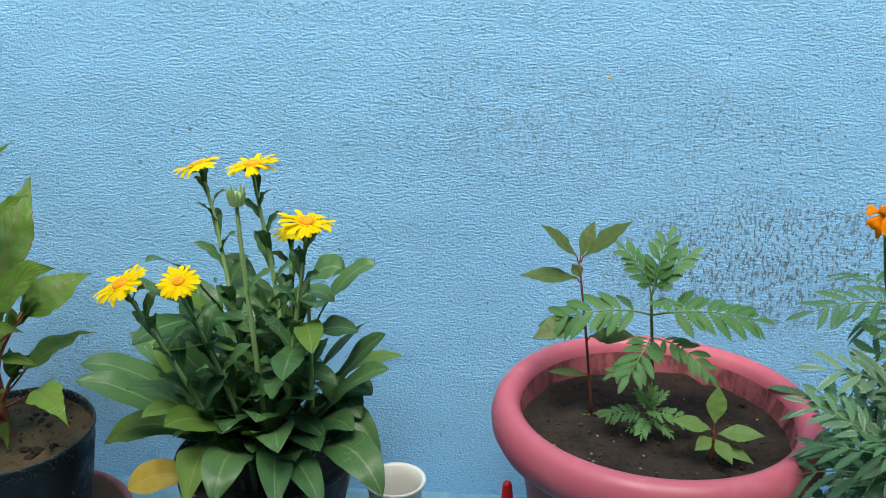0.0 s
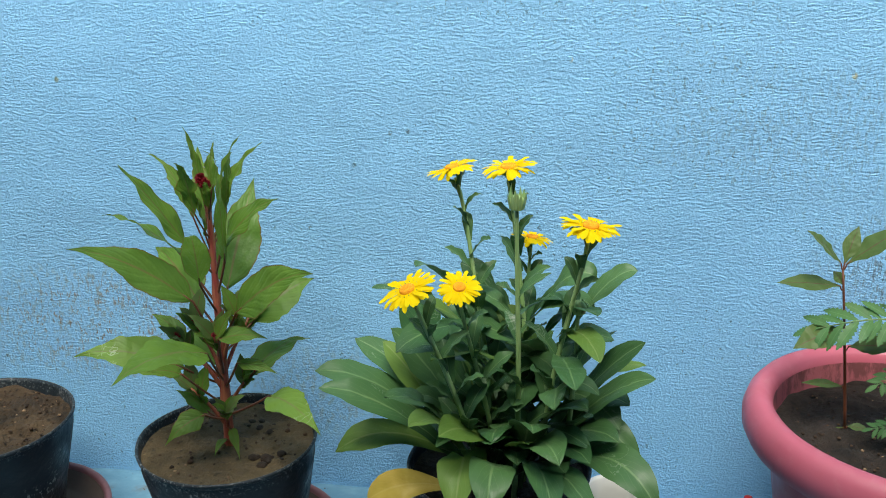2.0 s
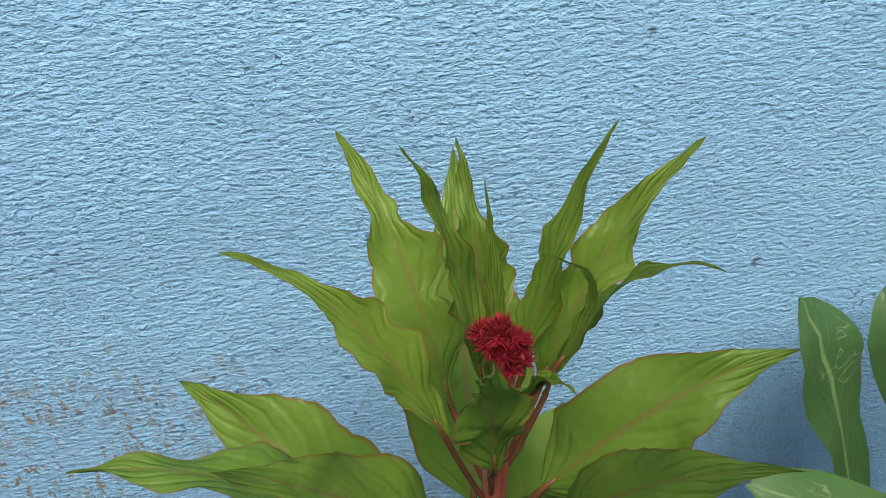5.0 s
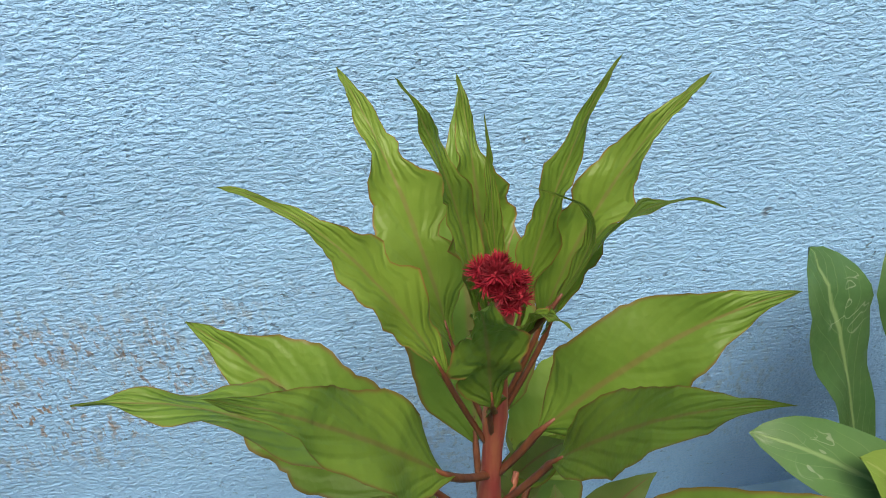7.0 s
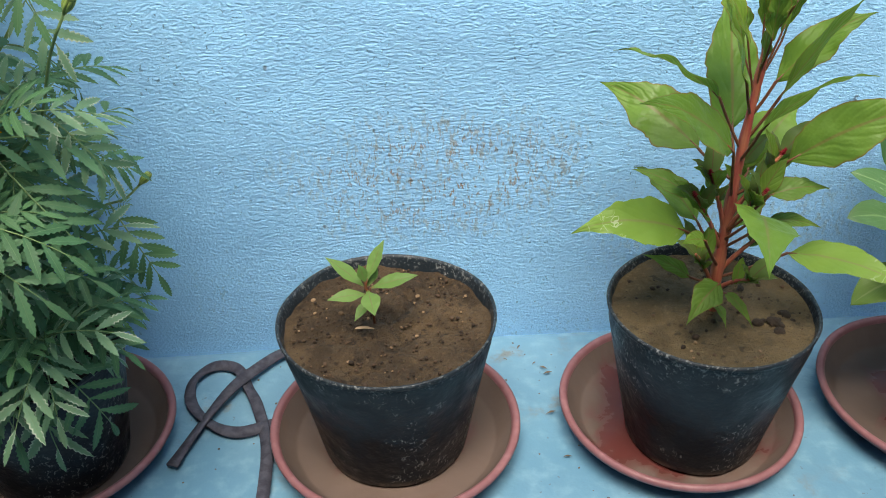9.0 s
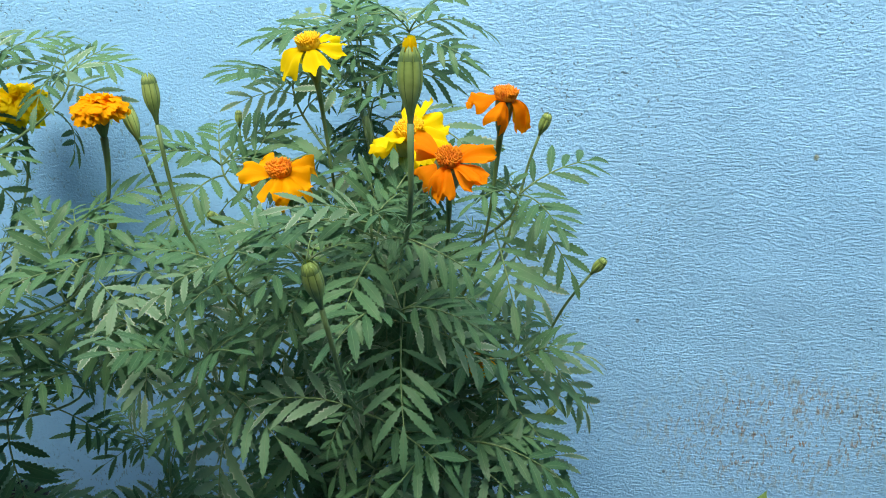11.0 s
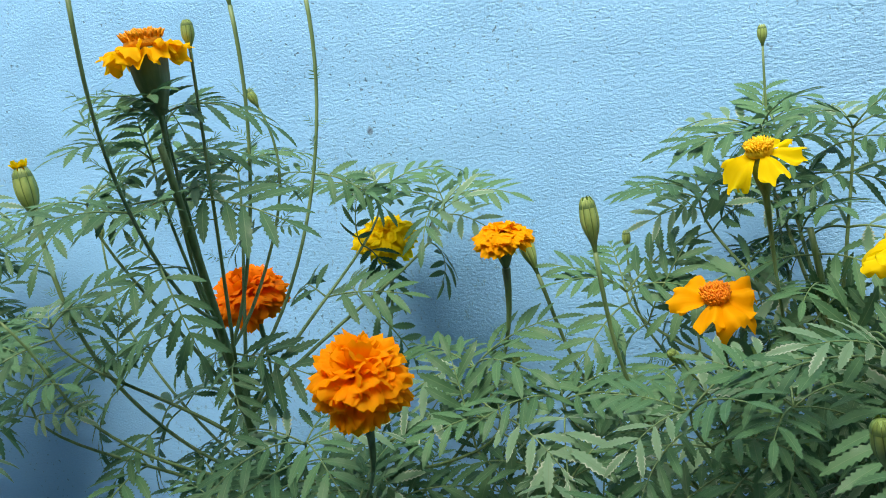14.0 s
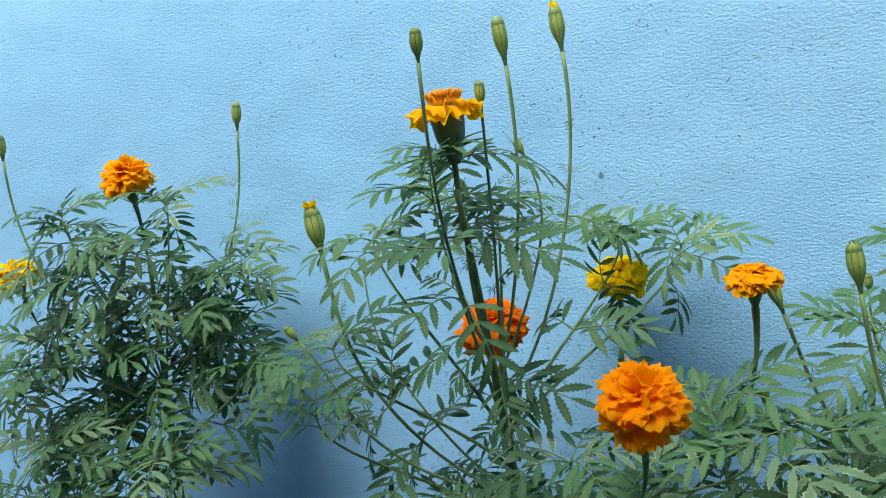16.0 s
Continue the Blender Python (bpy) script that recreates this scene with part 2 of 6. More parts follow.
def dirty_pink():
    k = Nodes("soil_smeared_pink_plastic", 0.6, 0.3)
    o = k.coord()
    smear = k.ramp(k.noise(k.coord(scale=(60, 60, 22)), 1.0, 5, 0.65), 0.42, 0.58)
    k.base(k.mix(k.math("MULTIPLY", smear, 0.6), k.mix(k.noise(o, 20, 4), (0.33, 0.085, 0.10), (0.42, 0.13, 0.15)), (0.035, 0.022, 0.016)))
    k.bump(k.noise(o, 90, 4), 0.0015, 0.6)
    return k.m


def soil(name, a, b):
    k = Nodes(name, 0.9, 0.3)
    o = k.coord()
    col = k.mix(k.ramp(k.noise(o, 14, 5, 0.6), 0.3, 0.7), a, b)
    col = k.mix(k.ramp(k.noise(o, 160, 4, 0.7), 0.5, 0.75, 0, 0.6), col, tuple(x * 1.7 for x in b))
    col = k.mix(k.ramp(k.noise(o, 75, 3), 0.60, 0.68, 0, 0.8), col, tuple(x * 0.35 for x in a))
    col = k.mix(k.ramp(k.noise(o, 20, 4, 0.6), 0.50, 0.66, 0, 0.6), col, tuple(x * 0.55 for x in a))
    k.base(col)
    k.rough(k.ramp(k.noise(o, 9, 3), 0.35, 0.65, 0.6, 0.95))
    k.bump(k.math("ADD", k.noise(o, 130, 5, 0.7), k.math("MULTIPLY", k.noise(o, 38, 3), 1.3)), 0.011, 0.9)
    return k.m


def leaf_mat(name, dark, light, vein, veins=7, slant=0.3, glow=0.28, rough=0.45, vary=0.5, marks=0.0, edge=None, mark_col=(0.55, 0.6, 0.42), rib=None, relief=0.0006, quilt=0.0, edge_at=0.9):
    """Leaf tissue with a midrib and side veins along the leaf's own coordinates."""
    k = Nodes(name, rough, 0.28)
    uv = k.t.nodes.new("ShaderNodeTexCoord").outputs["UV"]
    s = k.node("ShaderNodeSeparateXYZ", Vector=uv)
    side = k.math("ABSOLUTE", k.math("MULTIPLY_ADD", s.outputs[0], 2.0, -1.0))
    o = k.coord()
    rnd = k.t.nodes.new("ShaderNodeObjectInfo").outputs["Random"]
    wob = k.math("MULTIPLY", k.noise(o, 30, 2), 0.12)
    ph = k.math("MULTIPLY", k.math("ADD", k.math("SUBTRACT", s.outputs[1], k.math("MULTIPLY", side, slant)), wob), float(veins))
    tri = k.math("ABSOLUTE", k.math("SUBTRACT", k.math("FRACT", ph), 0.5))
    ribs = k.math("MULTIPLY", k.ramp(tri, 0.07, 0.0), k.ramp(side, 1.0, 0.5))
    mid = k.ramp(side, 0.09, 0.02)
    f = k.math("ADD", k.math("MULTIPLY", rnd, vary), k.math("MULTIPLY", k.noise(o, 28, 4), 1.0 - vary))
    col = k.mix(f, dark, light)
    col = k.mix(k.ramp(k.noise(o, 140, 3), 0.5, 0.8, 0, 0.25), col, light)
    if edge:
        col = k.mix(k.math("MULTIPLY", k.ramp(side, edge_at, 1.0), k.ramp(k.noise(o, 26, 3), 0.46, 0.60) if edge_at < 0.8 else 0.8), col, edge)
    col = k.mix(k.math("MULTIPLY", ribs, 0.2), col, rib or vein)
    col = k.mix(k.math("MULTIPLY", mid, 0.6), col, vein)
    if marks:
        trail = k.ramp(k.math("ABSOLUTE", k.math("SUBTRACT", k.noise(o, 34, 2, 0.5, 1.4), 0.5)), 0.014, 0.006)
        where = k.ramp(k.noise(o, 13, 2), 0.58, 0.64)
        col = k.mix(k.math("MULTIPLY", k.math("MULTIPLY", trail, where), marks), col, mark_col)
    k.base(col)
    k.rough(k.ramp(k.noise(o, 60, 3), 0.3, 0.7, rough - 0.08, rough + 0.12))
    k.bump(k.math("SUBTRACT", k.math("MULTIPLY", k.noise(o, 110, 3), 0.9), k.math("MULTIPLY", k.math("ADD", ribs, mid), 0.22)), relief, 0.6) if not quilt else k.bump(k.math("ADD", k.math("MULTIPLY", k.math("MULTIPLY", k.ramp(tri, 0.0, 0.32), k.ramp(side, 0.0, 0.25)), 1.0), k.math("ADD", k.math("MULTIPLY", k.noise(o, 110, 3), 0.8), k.math("MULTIPLY", k.voronoi(o, 300), 0.55))), quilt, 0.9)
    tr = k.node("ShaderNodeBsdfTranslucent", Color=col)
    mx = k.node("ShaderNodeMixShader", i0=glow, i1=k.p.outputs[0], i2=tr.outputs[0])
    k.t.links.new(mx.outputs[0], k.out.inputs[0])
    return k.m


def stem_mat(name, a, b, rough=0.5):
    k = Nodes(name, rough, 0.4)
    o = k.coord(scale=(1, 1, 0.05))
    k.base(k.mix(k.ramp(k.math("ADD", k.math("MULTIPLY", k.noise(o, 260, 3), 0.6), k.math("MULTIPLY", k.noise(k.coord(), 25, 3), 0.4)), 0.36, 0.64), a, b))
    k.bump(k.noise(k.coord(scale=(1, 1, 0.12)), 220, 3), 0.0008, 0.6)
    return k.m


def bud_mat():
    """Bud skin with a darker line in each furrow."""
    k = Nodes("marigold_bud", 0.5, 0.35)
    s = k.node("ShaderNodeSeparateXYZ", Vector=k.t.nodes.new("ShaderNodeTexCoord").outputs["UV"])
    o = k.coord()
    ridge = k.math("ABSOLUTE", k.math("SUBTRACT", k.math("FRACT", s.outputs[0]), 0.5))
    col = k.mix(k.ramp(k.noise(o, 60, 3), 0.35, 0.65), (0.20, 0.300, 0.070), (0.29, 0.390, 0.115))
    col = k.mix(k.ramp(ridge, 0.12, 0.0, 0, 0.8), col, (0.05, 0.10, 0.025))
    col = k.mix(k.ramp(s.outputs[1], 0.45, 0.10), col, (0.085, 0.15, 0.045))
    k.base(col)
    k.bump(k.noise(o, 240, 3), 0.0006, 0.5)
    return k.m


def petal_mat(name, a, b, glow=0.42):
    k = Nodes(name, 0.75, 0.12)
    uv = k.t.nodes.new("ShaderNodeTexCoord").outputs["UV"]
    s = k.node("ShaderNodeSeparateXYZ", Vector=uv)
    o = k.coord()
    f = k.math("ADD", k.math("MULTIPLY", s.outputs[1], 0.6), k.math("MULTIPLY", k.noise(o, 120, 3), 0.4))
    line = k.noise(k.node("ShaderNodeMapping", Vector=uv, Scale=(14, 1.2, 1)).outputs[0], 1.0, 2)
    col = k.mix(k.math("ADD", f, k.math("MULTIPLY", k.math("SUBTRACT", line, 0.5), 0.35)), a, b)
    k.base(col)
    k.bump(line, 0.0006, 0.5)
    tr = k.node("ShaderNodeBsdfTranslucent", Color=col)
    mx = k.node("ShaderNodeMixShader", i0=glow, i1=k.p.outputs[0], i2=tr.outputs[0])
    k.t.links.new(mx.outputs[0], k.out.inputs[0])
    return k.m


def plain(name, a, b, rough=0.5, scale=30, dist=0.001):
    k = Nodes(name, rough, 0.4)
    o = k.coord()
    k.base(k.mix(k.ramp(k.noise(o, scale, 4), 0.3, 0.7), a, b))
    k.bump(k.noise(o, scale * 3, 3), dist, 0.5)
    return k.m


M_WALL, M_LEDGE, M_CONC = wall_paint(), ledge_paint(), concrete()
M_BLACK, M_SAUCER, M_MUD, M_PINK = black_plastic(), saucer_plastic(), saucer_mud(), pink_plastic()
M_PINK_DIRTY = dirty_pink()
M_SOIL_RED = soil("red_brown_soil", (0.034, 0.021, 0.011), (0.086, 0.055, 0.028))
M_SOIL_WET = soil("wet_silt", (0.078, 0.054, 0.025), (0.116, 0.083, 0.042))
M_SOIL_DARK = soil("dark_soil", (0.014, 0.010, 0.007), (0.040, 0.027, 0.019))
M_CEL = leaf_mat("celosia_leaf", (0.076, 0.162, 0.022), (0.185, 0.302, 0.046), (0.19, 0.13, 0.05), 7, 0.34, 0.44, 0.42, 0.45, 0.0, (0.17, 0.085, 0.03), (0.5, 0.6, 0.4), (0.12, 0.20, 0.04), 0.0016, 0.00045)
M_CEL_YOUNG = leaf_mat("young_celosia_leaf", (0.072, 0.145, 0.018), (0.160, 0.260, 0.038), (0.17, 0.14, 0.05), 7, 0.34, 0.40, 0.40, 0.45, 0.0, (0.20, 0.075, 0.03), (0.5, 0.6, 0.4), (0.09, 0.16, 0.03), 0.0016, 0.00045)
M_CEL_MINED = leaf_mat("mined_celosia_leaf", (0.105, 0.205, 0.028), (0.205, 0.330, 0.055), (0.22, 0.18, 0.08), 8, 0.30, 0.44, 0.42, 0.45, 0.6, None, (0.50, 0.55, 0.36), (0.17, 0.27, 0.06), 0.0014, 0.00025)
M_CEL_DUSK = leaf_mat("purple_green_celosia_leaf", (0.060, 0.105, 0.026), (0.115, 0.175, 0.045), (0.13, 0.05, 0.04), 7, 0.34, 0.3, 0.42, 0.5)
M_CEL_PET = stem_mat("red_petiole", (0.10, 0.035, 0.020), (0.17, 0.060, 0.026))
M_CEL_STEM = stem_mat("red_stem", (0.26, 0.046, 0.042), (0.35, 0.13, 0.068))
M_CREST = plain("crimson_crest", (0.15, 0.002, 0.010), (0.32, 0.006, 0.024), 0.7, 120, 0.002)
M_CAL = leaf_mat("calendula_leaf", (0.028, 0.086, 0.028), (0.085, 0.172, 0.058), (0.17, 0.27, 0.11), 9, 0.35, 0.16, 0.36, 0.55, 0.35, None, (0.28, 0.34, 0.24))
M_CAL_YEL = leaf_mat("yellowing_leaf", (0.36, 0.25, 0.028), (0.56, 0.43, 0.095), (0.50, 0.38, 0.10), 7, 0.35, 0.25, 0.5, 0.3)
M_CAL_STEM = stem_mat("calendula_stem", (0.21, 0.34, 0.12), (0.31, 0.44, 0.18))
M_MAR = leaf_mat("marigold_leaflet", (0.062, 0.158, 0.080), (0.152, 0.312, 0.152), (0.16, 0.26, 0.13), 5, 0.3, 0.38, 0.5, 0.6, 0.0)
M_MAR_FRESH = leaf_mat("fresh_marigold_leaflet", (0.085, 0.200, 0.060), (0.170, 0.330, 0.105), (0.16, 0.28, 0.11), 5, 0.3, 0.30, 0.5, 0.5)
M_CEL_SEED = leaf_mat("seedling_celosia_leaf", (0.085, 0.170, 0.040), (0.165, 0.280, 0.072), (0.17, 0.15, 0.07), 7, 0.34, 0.36, 0.45, 0.5)
M_MAR_YOUNG = leaf_mat("young_marigold_leaflet", (0.050, 0.140, 0.040), (0.105, 0.225, 0.075), (0.15, 0.27, 0.11), 5, 0.3, 0.28, 0.5, 0.5)
M_MAR_MINED = leaf_mat("mined_marigold_leaflet", (0.098, 0.205, 0.116), (0.195, 0.335, 0.190), (0.15, 0.25, 0.12), 5, 0.3, 0.34, 0.5, 0.5, 0.95, (0.46, 0.52, 0.40), (0.50, 0.55, 0.43), None, 0.0006, 0.0, 0.50)
M_MAR_STEM = stem_mat("marigold_stem", (0.085, 0.160, 0.055), (0.160, 0.250, 0.095))
M_MAR_CUP = stem_mat("marigold_calyx", (0.085, 0.145, 0.060), (0.150, 0.215, 0.090))
M_BUD = bud_mat()
M_YEL = petal_mat("yellow_petal", (0.88, 0.58, 0.0), (0.92, 0.72, 0.010))
M_CALYEL = petal_mat("calendula_petal", (0.88, 0.60, 0.0), (0.92, 0.74, 0.010))
M_GOLD = petal_mat("gold_petal", (0.88, 0.42, 0.0), (0.92, 0.55, 0.006))
M_AMBER = petal_mat("amber_petal", (0.88, 0.33, 0.0), (0.92, 0.45, 0.004))
M_ORANGE = petal_mat("orange_petal", (0.88, 0.195, 0.0), (0.93, 0.31, 0.004))
M_TANG = petal_mat("tangerine_petal", (0.97, 0.32, 0.0), (1.0, 0.45, 0.006), 0.55)
M_DEEP = petal_mat("deep_orange_petal", (0.80, 0.13, 0.0), (0.92, 0.25, 0.004))
M_DISC = plain("flower_disc", (0.62, 0.16, 0.002), (0.80, 0.30, 0.006), 0.7, 160, 0.002)
M_DISCY = plain("golden_disc", (0.80, 0.44, 0.003), (0.88, 0.58, 0.01), 0.7, 160, 0.002)
M_DISCO = plain("orange_yellow_disc", (0.70, 0.25, 0.002), (0.82, 0.38, 0.005), 0.7, 160, 0.002)
M_WHITE = plain("cream_plastic", (0.66, 0.65, 0.60), (0.76, 0.74, 0.68), 0.45, 12, 0.0005)
M_CLEAR = dirty_cup()
M_RED = plain("red_plastic", (0.50, 0.012, 0.015), (0.60, 0.03, 0.025), 0.4, 10, 0.0004)
M_STRAP = plain("dark_webbing", (0.030, 0.030, 0.045), (0.065, 0.065, 0.085), 0.75, 90, 0.001)
M_STONE = grit_mat()
M_SCRAP = plain("pale_dry_leaf", (0.32, 0.20, 0.11), (0.46, 0.33, 0.20), 0.8, 60, 0.001)
M_DRY = plain("dry_scrap", (0.075, 0.055, 0.035), (0.17, 0.12, 0.075), 0.85, 40, 0.001)

# ---- mesh helpers ----
ORIGIN = {}


def thing(name, at, label, category, group="", kind=""):
    ob = new(name)
    ob.empty_display_size = 0.05
    ob.location = at
    ORIGIN[ob] = V(at)
    return tagged(ob, label, category, group, kind)


def mesh_of(name, bm, material, smooth=True, origin=None):
    if origin is not None:
        bmesh.ops.translate(bm, verts=bm.verts, vec=-V(origin))
    me = bpy.data.meshes.new(name)
    bm.to_mesh(me)
    bm.free()
    me.materials.append(material)
    if smooth:
        me.polygons.foreach_set("use_smooth", [True] * len(me.polygons))
    return me


def part(name, bm, material, parent, label="", smooth=True):
    """A bmesh in world coordinates as one mesh under a thing or part."""
    o = ORIGIN[parent]
    ob = new(name, mesh_of(name, bm, material, smooth, o))
    ob.parent = parent
    ORIGIN[ob] = o
    return tagged(ob, label)


def piece(name, me, m, parent, label=""):
    """An object on a shared mesh, at the world pose m."""
    ob = new(name, me)
    ob.parent = parent
    ob.matrix_local = Matrix.Translation(-ORIGIN[parent]) @ m
    return tagged(ob, label)


def bez(p, n):
    """n + 1 points of the Bezier curve with the control points p."""
    p = [V(q) for q in p]
    out = []
    for i in range(n + 1):
        t, q = i / n, list(p)
        while len(q) > 1:
            q = [a.lerp(b, t) for a, b in zip(q, q[1:])]
        out.append(q[0])
    return out


def table(tab, s):
    for (a, x), (b, y) in zip(tab, tab[1:]):
        if s <= b:
            return x + (y - x) * (s - a) / (b - a)
    return tab[-1][1]


def tube(bm, pts, radii, n=8, cap=True):
    """A round tube along points."""
    pts = [V(p) for p in pts]
    if not isinstance(radii, (list, tuple)):
        radii = [radii] * len(pts)
    rings, ref = [], V((0.3, 1, 0.2))
    for i, p in enumerate(pts):
        d = (pts[min(i + 1, len(pts) - 1)] - pts[max(i - 1, 0)]).normalized()
        a = (ref - d * ref.dot(d))
        a = a.normalized() if a.length > 1e-4 else d.orthogonal().normalized()
        ref = a
        b = d.cross(a)
        rings.append([bm.verts.new(p + (a * math.cos(2 * math.pi * j / n) + b * math.sin(2 * math.pi * j / n)) * radii[i]) for j in range(n)])
    for r, q in zip(rings, rings[1:]):
        for j in range(n):
            bm.faces.new((r[j], r[(j + 1) % n], q[(j + 1) % n], q[j]))
    if cap:
        bm.faces.new(rings[0][::-1])
        bm.faces.new(rings[-1])
    return bm


def lathe(bm, profile, at, n=64, wobble=0.0, seed=0.0, close=False):
    """A body turned round the vertical through at; profile of (radius, height)."""
    at = V(at)
    rings = []
    for r, z in profile:
        ring = []
        for j in range(n):
            a = 2 * math.pi * j / n
            w = wobble * noise.noise(V((math.cos(a) * 1.3 + seed, math.sin(a) * 1.3, z * 6))) if wobble else 0
            ring.append(bm.verts.new(at + V(((r + w) * math.cos(a), (r + w) * math.sin(a), z + w * 0.6))))
        rings.append(ring)
    for p, q in zip(rings, rings[1:]):
        for j in range(n):
            bm.faces.new((p[j], p[(j + 1) % n], q[(j + 1) % n], q[j]))
    if close:
        bm.faces.new(rings[-1])
    return bm


def blade(bm, line, normal, width, tab, across=4, fold=0.15, wave=0.0, waves=5, twist=0.0, seed=0.0, teeth=0.0, droop=0.0, jag=0.0, quilt=0.0):
    """A leaf blade along the points of line: half-widths by table, folded along its midrib, with a wavy edge. Writes its own coordinates as UV."""
    uv = bm.loops.layers.uv.verify()
    n = len(line) - 1
    up = V(normal)
    rows, q = [], across // 2
    for i, c in enumerate(line):
        s = i / n
        d = (line[min(i + 1, n)] - line[max(i - 1, 0)]).normalized()
        side = d.cross(up)
        side = side.normalized() if side.length > 1e-5 else d.orthogonal().normalized()
        nor = side.cross(d).normalized()
        if twist:
            r = Matrix.Rotation(twist * s, 3, d)
            side, nor = r @ side, r @ nor
        w = width * table(tab, s)
        if teeth and 0 < i < n:
            w *= 1 + teeth * (i % 3 - 1)
        e = tuple(1 + jag * (noise.noise(V((s * 9 + g * seed, 1.5 + 6 * g, seed))) + 0.6 * noise.noise(V((s * 24 + g * seed, 3.5 + 6 * g, seed)))) for g in (0, 1)) if jag else (1, 1)
        row = []
        for j in range(-q, q + 1):
            u = j / q
            k = wave * width * abs(u) * math.sin(waves * 6.28 * s + seed + (1.7 if u > 0 else 0)) * min(1, 3 * (1 - s))
            h = fold * abs(u) * w - droop * u * u * w + k + (quilt * width * noise.noise(V((u * 2.2 + seed, s * 11, seed))) if quilt else 0)
            row.append((bm.verts.new(c + side * (w * u * e[0 if u < 0 else 1]) + nor * h), (0.5 + u / 2, s)))
        rows.append(row)
    for a, b in zip(rows, rows[1:]):
        for j in range(len(a) - 1):
            quad = (a[j], a[j + 1], b[j + 1], b[j])
            f = bm.faces.new([v for v, _ in quad])
            for loop, (_, t) in zip(f.loops, quad):
                loop[uv].uv = t
    return bm


def rough_ball(bm, at, r, seed, squash=0.7, sub=1):
    m = Matrix.Translation(at) @ Matrix.Rotation(seed * 2.1, 4, "Z") @ Matrix.Diagonal((1.0, 0.8, squash, 1))
    g = bmesh.ops.create_icosphere(bm, subdivisions=sub, radius=r, matrix=m)
    for v in g["verts"]:
        v.co += (v.co - V(at)) * 0.5 * noise.noise(v.co * (0.7 / r) + V((seed, 0, 0)))


def box(bm, lo, hi):
    lo, hi = V(lo), V(hi)
    bmesh.ops.create_cube(bm, size=1, matrix=Matrix.Translation((lo + hi) / 2) @ Matrix.Diagonal((*(hi - lo), 1)))
    return bm


# ---- the setting ----
def sheet(x0, x1, z0, z1, nx, nz, place):
    bm = bmesh.new()
    g = [[bm.verts.new(place(x0 + (x1 - x0) * i / nx, z0 + (z1 - z0) * j / nz)) for i in range(nx + 1)] for j in range(nz + 1)]
    for a, b in zip(g, g[1:]):
        for i in range(nx):
            bm.faces.new((a[i], a[i + 1], b[i + 1], b[i]))
    return bm


def wall_point(x, z):
    w = 0.004 * noise.noise(V((x * 2.3, 0, z * 2.9))) + 0.0016 * noise.noise(V((x * 11, 4, z * 16)))
    return V((x, WALL_Y + w, z))


def build_setting():
    bm = sheet(-4.2, 2.2, -0.02, 2.3, 430, 156, wall_point)
    edge = [e for e in bm.edges if e.is_boundary]
    ext = bmesh.ops.extrude_edge_only(bm, edges=edge)
    vs = [v for v in ext["geom"] if isinstance(v, bmesh.types.BMVert)]
    for v in vs:
        v.co.y = WALL_Y + 0.14
    bm.faces.new([v for v in sorted(vs, key=lambda v: math.atan2(v.co.z - 1.1, v.co.x + 1.0))])
    tagged(new("wall_north", mesh_of("wall_north", bm, M_WALL)), "sky-blue painted rough trowelled plaster wall with soil splashes", "wall", kind="structure")

    def top(x, y):
        rise = 0.003 * math.exp(-((WALL_Y - y) / 0.006) ** 2) * (0.6 + 0.8 * noise.noise(V((x * 9, 1, 3))))
        if y > WALL_Y - 0.006:
            rise = -0.006 * (0.6 + 0.8 * noise.noise(V((x * 5, 4, 7))))
        return V((x, y, rise + 0.0018 * noise.noise(V((x * 6, y * 6, 2)))))
    bm = sheet(-4.2, 2.2, 0.62, WALL_Y + 0.012, 400, 90, top)
    ext = bmesh.ops.extrude_edge_only(bm, edges=[e for e in bm.edges if e.is_boundary])
    for v in ext["geom"]:
        if isinstance(v, bmesh.types.BMVert):
            v.co.z = -0.42
    tagged(new("ledge", mesh_of("ledge", bm, M_LEDGE)), "worn blue painted concrete ledge with dirt marks", "ledge", kind="structure")
    # unseen wall added to block low light, so the blue wall darkens towards the ledge
    bm = box(bmesh.new(), (-6.0, -0.50, -0.42), (4.0, -0.38, 2.8))
    tagged(new("wall_south", mesh_of("wall_south", bm, M_CONC, False)), "plain grey unseen wall added to shade the ledge and lower wall", "wall", kind="structure")
    bm = sheet(-60, 60, -60, 60, 20, 20, lambda x, y: V((x, y, -0.42)))
    tagged(new("ground", mesh_of("ground", bm, M_CONC)), "grey concrete terrace floor", "ground", kind="structure")


build_setting()


# ---- pots and saucers ----
def soil_disc(at, r, z, material, parent, seed, lumps=0.004, cone=0.0):
    bm = bmesh.new()
    rings, seg = 16, 44
    c = bm.verts.new(V(at) + V((0, 0, z + cone)))
    prev = None
    for i in range(1, rings + 1):
        f = i / rings
        ring = []
        for j in range(seg):
            a = 2 * math.pi * j / seg
            p = V((math.cos(a) * r * f, math.sin(a) * r * f, 0))
            h = lumps * noise.noise(V((p.x * 30, p.y * 30, seed))) + lumps * 0.7 * noise.noise(V((p.x * 85, p.y * 85, seed))) + cone * (1 - f)
            ring.append(bm.verts.new(V(at) + p + V((0, 0, z + h))))
        for j in range(seg):
            k = (j + 1) % seg
            if prev:
                bm.faces.new((prev[j], ring[j], ring[k], prev[k]))
            else:
                bm.faces.new((c, ring[j], ring[k]))
        prev = ring
    return part("soil", bm, material, parent, "crumbly damp brown soil")


